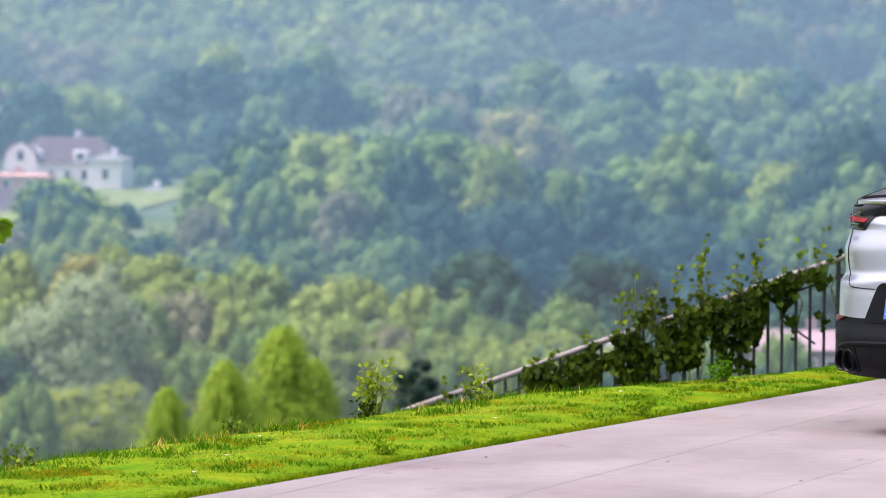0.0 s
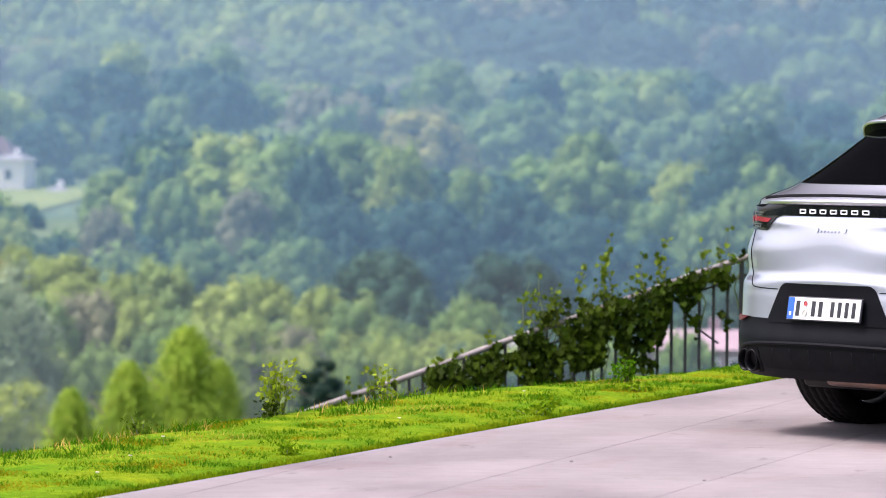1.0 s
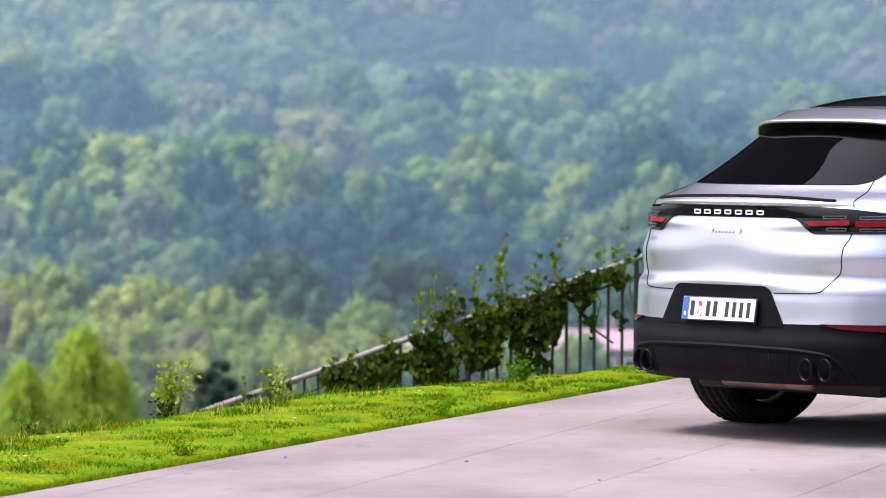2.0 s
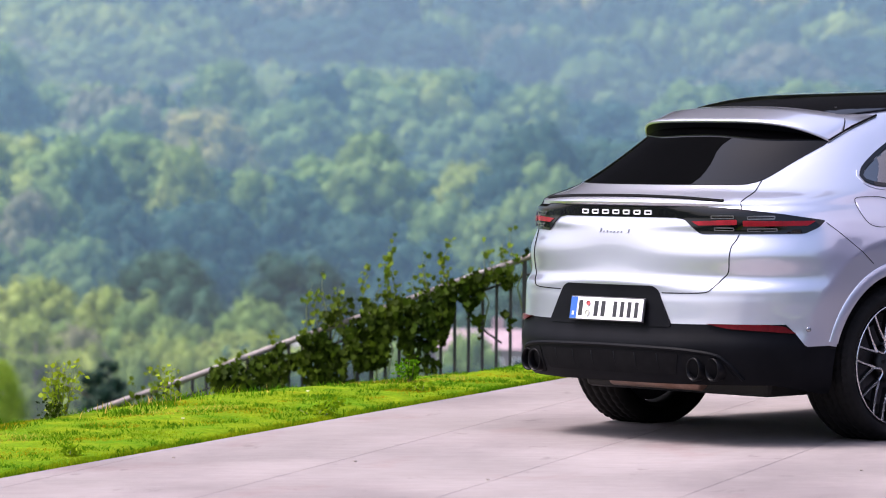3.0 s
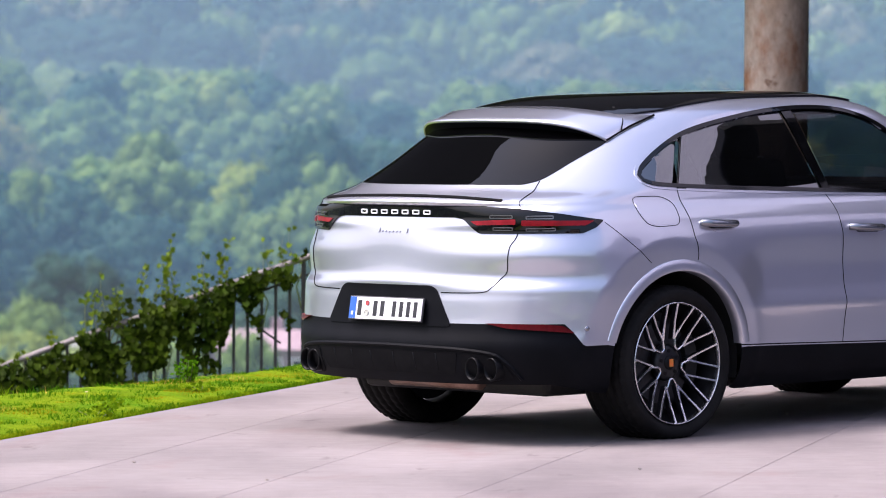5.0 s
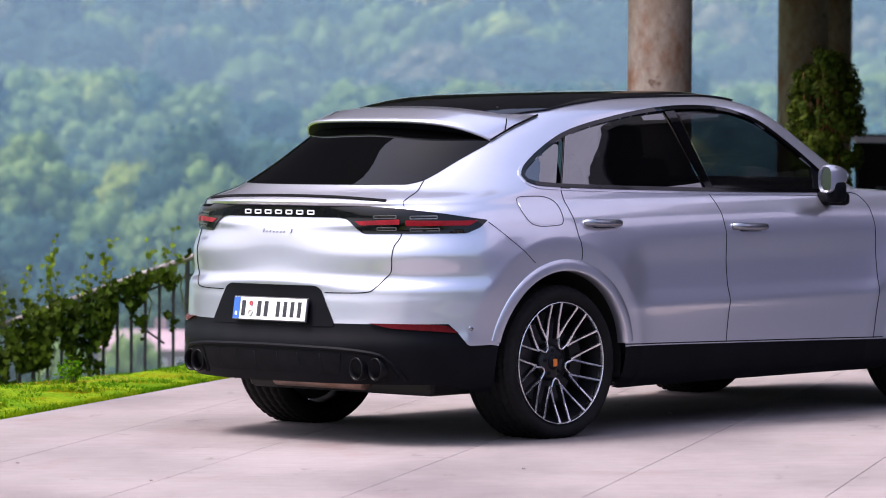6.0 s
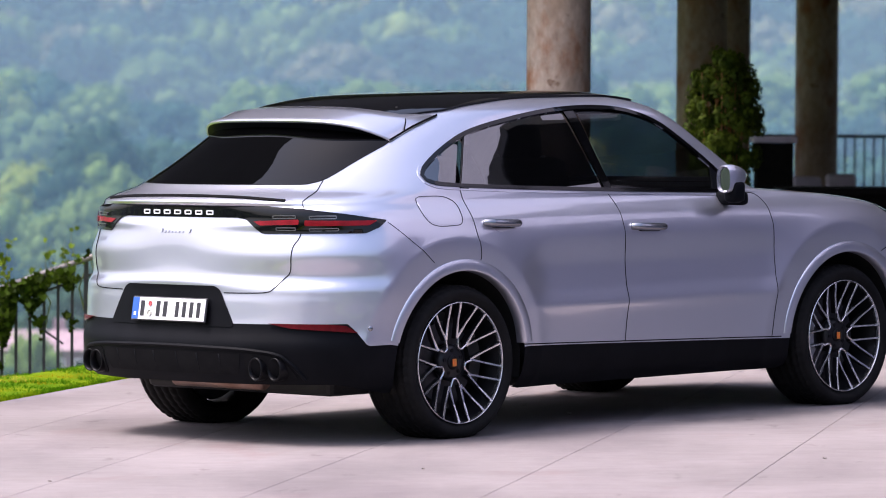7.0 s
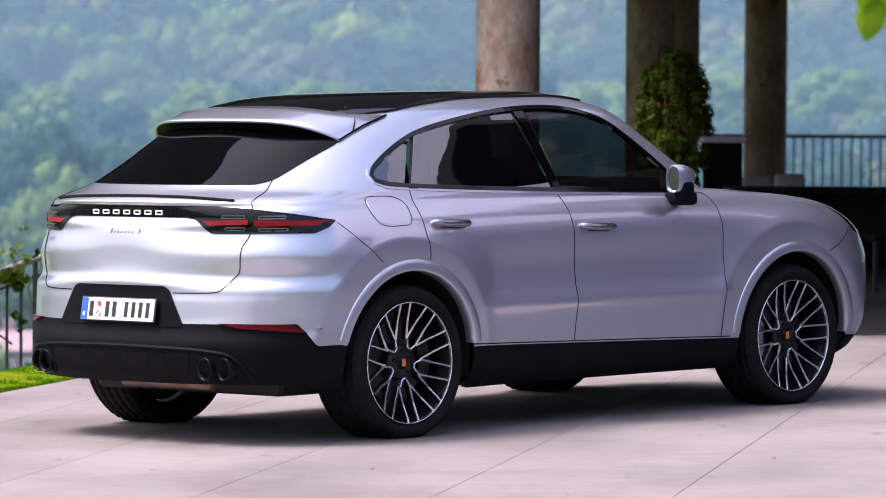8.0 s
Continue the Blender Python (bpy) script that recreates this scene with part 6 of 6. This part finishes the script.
def vine(x0, x1, above, below, n, shoots, label):
    """A climber over a length of the fence; shoots are (x, height above the rail, leaves)."""
    t = new("climbing_vine")
    t.location = (0, 0, 0)
    spots = []
    while len(spots) < n * 1.6:
        x = rng.uniform(x0, x1)
        edge = min(1.0, (x - x0) / 0.18 + 0.25, (x1 - x) / 0.18 + 0.25)
        z = rail_z(x) + above * edge * rng.uniform(-1, 1) ** 3 - below * edge * rng.beta(1.0, 1.25)
        gap = noise.noise((x * 3.2, z * 3.2, 1.7)) + 0.5 * noise.noise((x * 9, z * 9, 4.0))
        if gap > -0.16:
            spots.append((x, FENCE_Y + rng.normal(-0.055, 0.05), z))
    vine_leaf_mesh("foliage", np.array(spots), 0.047, VINE_LEAF, t)
    tips, stems = [], bmesh.new()
    extra = [(rng.uniform(x0 + 0.05, x1 - 0.05), rng.uniform(0.06, 0.30) if above > 0.05 else rng.uniform(0.03, 0.10), int(rng.integers(6, 14))) for _ in range(int(5 * (x1 - x0)))]
    for x, h, m in shoots + extra:
        z = rail_z(x)
        drift = rng.normal(0, 0.05)
        line = [Vector((x + drift * s + 0.015 * math.sin(7 * s), FENCE_Y - 0.02, z - 0.1 + (h + 0.1) * s)) for s in np.linspace(0, 1, 8)]
        add_tube(stems, line, [0.0045 * (1.2 - s) for s in np.linspace(0, 1, 8)], 5)
        for k in range(m):
            s = rng.uniform(0.1, 1)
            i = min(6, int(s * 7))
            p = line[i].lerp(line[i + 1], s * 7 - i)
            tips.append((p.x + rng.normal(0, 0.028 * (1.5 - s)), p.y + rng.normal(0, 0.02), p.z + rng.normal(0, 0.012)))
    for k in range(int(6 * (x1 - x0)) + 2):
        x = rng.uniform(x0, x1)
        add_tube(stems, [(x, FENCE_Y + 0.01, rail_z(x) - below), (x + rng.normal(0, 0.05), FENCE_Y - 0.02, rail_z(x) - below * 0.5), (x + rng.normal(0, 0.08), FENCE_Y, rail_z(x))], [0.007, 0.006, 0.004], 5)
    tagged(part("stem_tangle", stems, GREEN_STEM, t), kind="stuff")
    if tips:
        vine_leaf_mesh("young_leaves", np.array(tips), 0.036, VINE_TIP, t)
    return tagged(t, label, "vine", group="vines on the stair fence")


vine(-3.40, -2.70, 0.10, 0.42, 300, [(-3.02, 0.30, 12), (-3.06, 0.14, 8)], "dark green vine hanging over the top of the fence")
vine(-3.87, -3.44, 0.12, 0.66, 520, [(-3.56, 0.36, 26), (-3.47, 0.24, 18), (-3.64, 0.24, 14)], "thick dark green vine with pale shoots on the fence")
vine(-4.58, -3.86, 0.25, 0.60, 900, [(-3.88, 0.50, 46), (-3.86, 0.34, 26), (-4.13, 0.38, 20), (-4.36, 0.44, 14), (-4.55, 0.40, 20), (-4.45, 0.30, 18), (-4.27, 0.28, 12)], "dense dark green vine with tall pale shoots above the handrail")
vine(-5.22, -4.52, 0.0, 0.36, 430, [(-4.72, 0.10, 8)], "low dark green vine over the lower fence")
vine(-5.85, -5.45, 0.03, 0.10, 10, [(-5.62, 0.20, 18), (-5.78, 0.14, 12)], "wispy yellow-green vine at the foot of the fence")

# ------------------------------------------------------------------ terrace under the building
def column(x, y, r, top, label):
    bm = bmesh.new()
    add_lathe(bm, [(r * 1.0, -0.4), (r, top)], 56, axis="z")
    ob = part("column", bm, COLUMN_CONCRETE, smooth=True)
    ob.location = (x, y, 0)
    return tagged(ob, label, "column", group="columns under the building")


column(0.515, 36, 0.255, 4.6, "round rust-stained concrete column lit from the valley")
column(2.11, 46, 0.255, 4.6, "round concrete column in the shade of the building")
column(2.52, 49, 0.255, 4.6, "round concrete column in deep shade")
column(3.85, 54, 0.255, 4.6, "round concrete column by the terrace railing")
column(9.2, 36.5, 0.255, 4.6, "round concrete column in the shade of the building")

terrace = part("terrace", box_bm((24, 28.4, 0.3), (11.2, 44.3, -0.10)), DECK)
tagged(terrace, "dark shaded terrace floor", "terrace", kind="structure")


def block(name, lo, hi, mat, label, category, kind="structure"):
    size = [b - a for a, b in zip(lo, hi)]
    ob = part(name, box_bm(size, [(a + b) / 2 for a, b in zip(lo, hi)], 0.03), mat)
    return tagged(ob, label, category, kind=kind)


# unseen storeys over the columns, their heights set by the car's reflections
block("building_front", (-15.0, 35.2, 4.6), (-3.6, 58, 20), UNSEEN_DARK, "unseen dark upper storeys on the columns, sized for reflections", "building")
block("building_middle", (-3.59, 35.2, 4.6), (4, 58, 14.5), UNSEEN_DARK, "unseen lower dark block, kept low so the car reflects sky", "building")
block("building_east", (4.01, 35.2, 4.6), (24, 58, 20), UNSEEN_DARK, "unseen dark block added for the car's reflections", "building")
soffit = bmesh.new()
add_box(soffit, Matrix.Translation((4.55, 46.6, 4.49)), (38.9, 22.6, 0.20))
for k in range(78):
    add_box(soffit, Matrix.Translation((-14.6 + 0.5 * k, 46.6, 4.33)), (0.16, 22.4, 0.12))
tagged(part("building_soffit", soffit, SOFFIT), "dark ceiling of parallel beams over the terrace", "ceiling", kind="structure")
# out of view: added to keep skylight off the rear columns
block("building_overhang", (0.95, 29.6, 2.6), (24, 35.15, 8.5), UNSEEN_DARK, "unseen dark block added to shade the terrace columns", "building")
# floating slab out of view, added as the dark part of the window reflections
block("building_canopy", (5.3, 23.5, 5.0), (7.6, 29.5, 5.4), UNSEEN_DARK, "unseen dark slab added to darken the side windows' reflection", "building")
# unseen block whose edge splits the reflection in the rear side window
block("building_wing", (10.5, 25.3, -0.2), (13.2, 35.1, 8.4), UNSEEN_DARK, "unseen dark block placed for the edge reflected in the side glass", "building")

# unseen low block, added so the doors reflect dark blue
block("building_plinth", (13.0, 12, -0.2), (13.98, 36, 5.4), UNSEEN_BLUE, "unseen dark blue block added for the doors to reflect", "building")
# sunlit block out of view, added to brighten the car's shoulder and side glass
block("building_south", (14, 14, -0.2), (20, 36, 18), UNSEEN_PALE, "unseen pale lavender block added to brighten the car's reflections", "building")


def far_railing():
    t = tagged(new("railing"), "dark metal terrace railing against the valley", "railing")
    y, z = 57.0, 0.05
    part("top_rail", box_bm((20, 0.05, 0.045), (13, y, z + 1.03)), IRON, t)
    part("bottom_rail", box_bm((20, 0.03, 0.03), (13, y, z + 0.10)), IRON, t)
    me = bpy.data.meshes.new("baluster")
    b = box_bm((0.022, 0.022, 0.95), (0, 0, 0.5))
    b.to_mesh(me)
    b.free()
    me.materials.append(IRON)
    for k in range(160):
        o = new("baluster", me)
        o.parent = t
        o.location = (3.1 + 0.121 * k, y, z + 0.05)


far_railing()


def sofa(x, y, w, d, h, rz, label):
    t = new("outdoor_sofa")
    t.matrix_world = pose(x, y, 0.05, 0, 0, rz)
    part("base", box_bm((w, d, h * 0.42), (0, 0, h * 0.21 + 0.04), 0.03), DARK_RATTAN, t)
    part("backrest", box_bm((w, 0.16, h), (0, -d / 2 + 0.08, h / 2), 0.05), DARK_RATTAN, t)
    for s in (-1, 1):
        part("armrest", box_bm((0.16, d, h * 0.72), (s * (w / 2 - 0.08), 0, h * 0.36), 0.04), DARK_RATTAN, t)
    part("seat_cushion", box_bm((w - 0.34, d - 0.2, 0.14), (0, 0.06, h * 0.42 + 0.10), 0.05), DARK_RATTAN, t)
    return tagged(t, label, "sofa", group="terrace furniture")


def bar_table(x, y, w, d, h, label, cover=DARK_RATTAN):
    t = new("table")
    t.matrix_world = pose(x, y, 0.05)
    part("tabletop", box_bm((w, d, 0.06), (0, 0, h - 0.03), 0.012), cover, t)
    part("skirt", box_bm((w - 0.1, d - 0.1, h * 0.45), (0, 0, h * 0.72), 0.02), DARK_RATTAN, t)
    for sx in (-1, 1):
        for sy in (-1, 1):
            part("leg", box_bm((0.05, 0.05, h - 0.02), (sx * (w / 2 - 0.06), sy * (d / 2 - 0.06), h / 2 - 0.02)), DARK_RATTAN, t)
    return tagged(t, label, "table", group="terrace furniture")


def chair(x, y, rz, label, cover):
    t = new("terrace_chair")
    t.matrix_world = pose(x, y, 0.05, 0, 0, rz)
    part("seat", box_bm((0.5, 0.5, 0.08), (0, 0, 0.44), 0.03), DARK_RATTAN, t)
    b = bmesh.new()
    add_box(b, pose(0, -0.24, 0.60, 8, 0, 0), (0.31, 0.08, 0.38), 0.038)
    part("backrest", b, cover, t)
    for sx in (-1, 1):
        for sy in (-1, 1):
            part("leg", box_bm((0.035, 0.035, 0.46), (sx * 0.22, sy * 0.22, 0.21)), IRON, t)
    return tagged(t, label, "chair", group="terrace chairs")


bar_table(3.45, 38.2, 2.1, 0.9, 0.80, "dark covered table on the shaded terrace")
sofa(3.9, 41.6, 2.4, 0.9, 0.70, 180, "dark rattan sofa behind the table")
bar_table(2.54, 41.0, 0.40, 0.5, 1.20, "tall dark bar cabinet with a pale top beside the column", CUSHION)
chair(3.10, 43.2, 200, "terrace chair with a lilac-grey back cushion", CUSHION)
chair(3.47, 44.6, 185, "terrace chair with a pale lilac cushion near the railing", CUSHION)
chair(3.62, 36.6, 20, "terrace chair with thin metal legs by the table", DARK_RATTAN)


def thuja(x, y, h, w, label):
    t = new("potted_thuja")
    z = 0.05
    t.location = (x, y, z)
    bm = bmesh.new()
    add_lathe(bm, [(0.0005, 0.0), (0.17, 0.0), (0.22, 0.36), (0.235, 0.37), (0.235, 0.40), (0.20, 0.40), (0.19, 0.34), (0.0005, 0.34)], 28, axis="z")
    part("pot", bm, DARK_RATTAN, t, "dark plant pot")
    stems = bmesh.new()
    cs, ns = [], []
    for k in range(16):
        a, r = 2.4 * k, w * 0.40 * math.sqrt((k + 0.5) / 16)
        top = Vector((r * math.cos(a), r * math.sin(a), h * rng.uniform(0.80, 1.0) - 0.25 * (r / w)))
        add_tube(stems, [(0.25 * top.x, 0.25 * top.y, 0.34), (0.75 * top.x, 0.75 * top.y, 0.75), top], [0.012, 0.008, 0.002], 5)
    for k in range(240):                         # lumps of flat sprays, thickest above the bare stems
        a, s = rng.uniform(0, 6.283), rng.beta(1.25, 1.0)
        zz = 0.42 + (h - 0.46) * s
        girth = w * 0.5 * min(1.0, 0.55 + 0.75 * s) * math.sqrt(max(0.08, 1 - max(0, (s - 0.62) / 0.40) ** 2.2))
        r = girth * math.sqrt(rng.uniform(0.25, 1.0))
        c, size = np.array([r * math.cos(a), r * math.sin(a), zz]), rng.uniform(0.035, 0.062)
        for j in range(110):
            d = rng.normal(0, 1, 3)
            d /= np.linalg.norm(d)
            cs.append(c + d * size * rng.uniform(0.75, 1.15) * np.array([1, 1, 1.25]))
            ns.append(d + np.array([0.4 * math.cos(a), 0.4 * math.sin(a), 0.3]))
    tagged(part("stem_tangle", stems, STEM, t, "reddish brown stems"), kind="stuff")
    v, q = leaf_quads(np.array(cs), np.array(ns), 0.015)
    mesh_part("foliage", leaf_mesh("foliage", v, q, np.zeros((0, 3), int)), THUJA, t)
    return tagged(t, label, "shrub")


thuja(1.73, 34.0, 1.92, 0.56, "tall dark green potted thuja on the terrace")


# ------------------------------------------------------------------ houses in the valley
def house(x, y, z, w, d, wall_h, roof_h, rz, wall, roof, windows, label, hip=0.25, dormers=0):
    t = new("house")
    t.matrix_world = pose(x, y, z, 0, 0, rz)
    part("wall", box_bm((w, d, wall_h), (0, 0, wall_h / 2)), wall, t)
    bm = bmesh.new()
    e = 0.5
    a = [bm.verts.new(p) for p in ((-w / 2 - e, -d / 2 - e, wall_h), (w / 2 + e, -d / 2 - e, wall_h), (w / 2 + e, d / 2 + e, wall_h), (-w / 2 - e, d / 2 + e, wall_h))]
    r = [bm.verts.new((-w / 2 + w * hip, 0, wall_h + roof_h)), bm.verts.new((w / 2 - w * hip, 0, wall_h + roof_h))]
    for f in ((a[0], a[1], r[1], r[0]), (a[1], a[2], r[1]), (a[2], a[3], r[0], r[1]), (a[3], a[0], r[0])):
        bm.faces.new(f)
    bm.faces.new(a[::-1])
    top = part("roof", fixed_normals(bm), roof, t)
    part("chimney", box_bm((0.8, 0.8, 1.6), (w * 0.08, 0.6, wall_h + roof_h)), wall, top)
    for k in range(windows):
        wx = -w / 2 + w * (k + 0.7) / (windows + 0.4)
        for zz in ([wall_h * 0.68] if wall_h < 5 else [wall_h * 0.30, wall_h * 0.74]):
            win = part("window", box_bm((1.1, 0.12, 1.5), (wx, -d / 2 - 0.02, zz)), HOUSE_WHITE, t)
            part("pane", box_bm((0.86, 0.08, 1.26), (wx, -d / 2 - 0.07, zz)), PANE, win)
    for k in range(dormers):
        dx = -w / 2 + w * (k + 0.6) / (dormers + 0.3)
        dm = part("dormer", box_bm((1.9, 2.2, 1.8), (dx, -d / 2 + 0.9, wall_h + 0.9), 0.2), HOUSE_WHITE, t)
        part("dormer_window", box_bm((0.9, 0.08, 0.9), (dx, -d / 2 - 0.24, wall_h + 1.0)), PANE, dm)
    return tagged(t, label, "house", group="houses in the valley")


villa = house(-161.1, 606, -16.3, 15.0, 10, 6.2, 3.6, 0, HOUSE_WHITE, ROOF_TILE, 6, "white villa with a red-brown tiled roof on the far slope", 0.20, 2)
# arched gable at the villa's end, with a dark verge
bm = bmesh.new()
outline = [(-2.4, 0), (2.4, 0)] + [(2.4 * math.cos(radians(a)), 6.4 + 2.5 * math.sin(radians(a))) for a in range(0, 181, 15)]
f = bm.faces.new([bm.verts.new((u - 5.4, -5.5, v)) for u, v in outline])
ex = bmesh.ops.extrude_face_region(bm, geom=[f])
bmesh.ops.translate(bm, vec=(0, 3.0, 0), verts=[g for g in ex["geom"] if isinstance(g, bmesh.types.BMVert)])
gable = part("gable", fixed_normals(bm), HOUSE_WHITE, villa)
bm = bmesh.new()
add_tube(bm, [(2.55 * math.cos(radians(a)) - 5.4, -5.4, 6.3 + 2.75 * math.sin(radians(a))) for a in range(0, 181, 15)], 0.28, 6)
part("verge", bm, ROOF_TILE, gable)
for u, v in ((-6.6, 4.4), (-5.0, 4.4), (-5.4, 7.2), (-6.6, 1.8), (-5.0, 1.8)):
    part("gable_window", box_bm((0.9, 0.1, 1.3), (u, -5.54, v)), PANE, gable)
house(-153.6, 600, -17.1, 4.4, 6, 7.6, 0.8, 0, HOUSE_WHITE, SLATE, 1, "white side wing of the villa with a flat top", 0.35)
house(-166.0, 594, -15.4, 11.0, 5, 3.7, 0.4, 0, HOUSE_PINK, HOUSE_PINK, 3, "pink rendered annex in front of the villa", 0.1)
house(-159.5, 560, -18.6, 10.0, 8, 3.0, 3.2, 0, HOUSE_PINK, ROOF_TILE, 2, "low house with a dusky red roof", 0.2)
house(-184.5, 640, -7.5, 8.0, 8, 5.0, 4.0, 0, HOUSE_WHITE, ROOF_TILE, 2, "house with a dusky pink roof higher on the slope", 0.2)
house(-146.4, 596, -15.5, 2.2, 3, 1.8, 0.7, 0, HOUSE_WHITE, SLATE, 1, "small white garden shed", 0.2)
house(-31.7, 324, -21.6, 7.5, 8, 4.3, 1.2, 0, PALE_ROOF, PALE_ROOF, 4, "faded pink house with white-framed windows below the stairs", 0.12)
house(-47.1, 332, -21.9, 3.4, 5, 2.8, 0.9, 0, HOUSE_WHITE, SLATE, 2, "small white house among the valley trees", 0.2)


# ------------------------------------------------------------------ leaves hanging into view close by
def hanging_leaves(name, root, way, leaves_at, size, label):
    t = new(name)
    t.location = root
    bm = bmesh.new()
    w = Vector(way)
    add_tube(bm, [(0, 0, 0), w * 0.5 + Vector((0, 0, 0.02)), w], [0.006, 0.004, 0.002], 6)
    part("stem", bm, GREEN_STEM, t)
    for p, tilt, long in leaves_at:
        b = bmesh.new()
        mid, left, right = [], [], []
        for k in range(7):
            s = k / 6
            wd = size * 0.34 * math.sin(math.pi * min(1, s * 0.9 + 0.1)) ** 0.8
            mid.append(b.verts.new((0, 0.01 * math.sin(3 * s), -s * size * long)))
            left.append(b.verts.new((-wd, -0.006, -s * size * long)))
            right.append(b.verts.new((wd, -0.006, -s * size * long)))
        for a, c in ((left, mid), (mid, right)):
            for k in range(6):
                b.faces.new((a[k], c[k], c[k + 1], a[k + 1]))
        lf = part("leaf", b, NEAR_LEAF, t, smooth=True)
        lf.matrix_basis = pose(*p, 12, tilt, 10)
    return tagged(t, label, "branch")


hanging_leaves("leafy_twig", (1.228, 12.0, 2.045), (-0.09, 0, -0.06), [((-0.075, 0, -0.04), 20, 1.0), ((-0.05, 0.01, -0.05), -14, 1.05), ((-0.085, 0.0, -0.11), 8, 1.0), ((-0.03, 0.0, -0.13), -25, 1.1), ((0.0, 0.0, -0.02), -10, 1.0)], 0.125, "bright yellow-green leafy twig hanging close by")
hanging_leaves("leafy_twig", (-3.99, 14.0, 1.215), (0.05, 0, 0.0), [((0.03, 0, 0.01), -75, 1.0), ((0.035, 0, 0.0), -50, 1.0), ((0.03, 0.0, -0.01), -25, 1.0), ((0.02, 0.0, 0.0), -95, 0.9)], 0.06, "narrow green leaves of a twig close by")
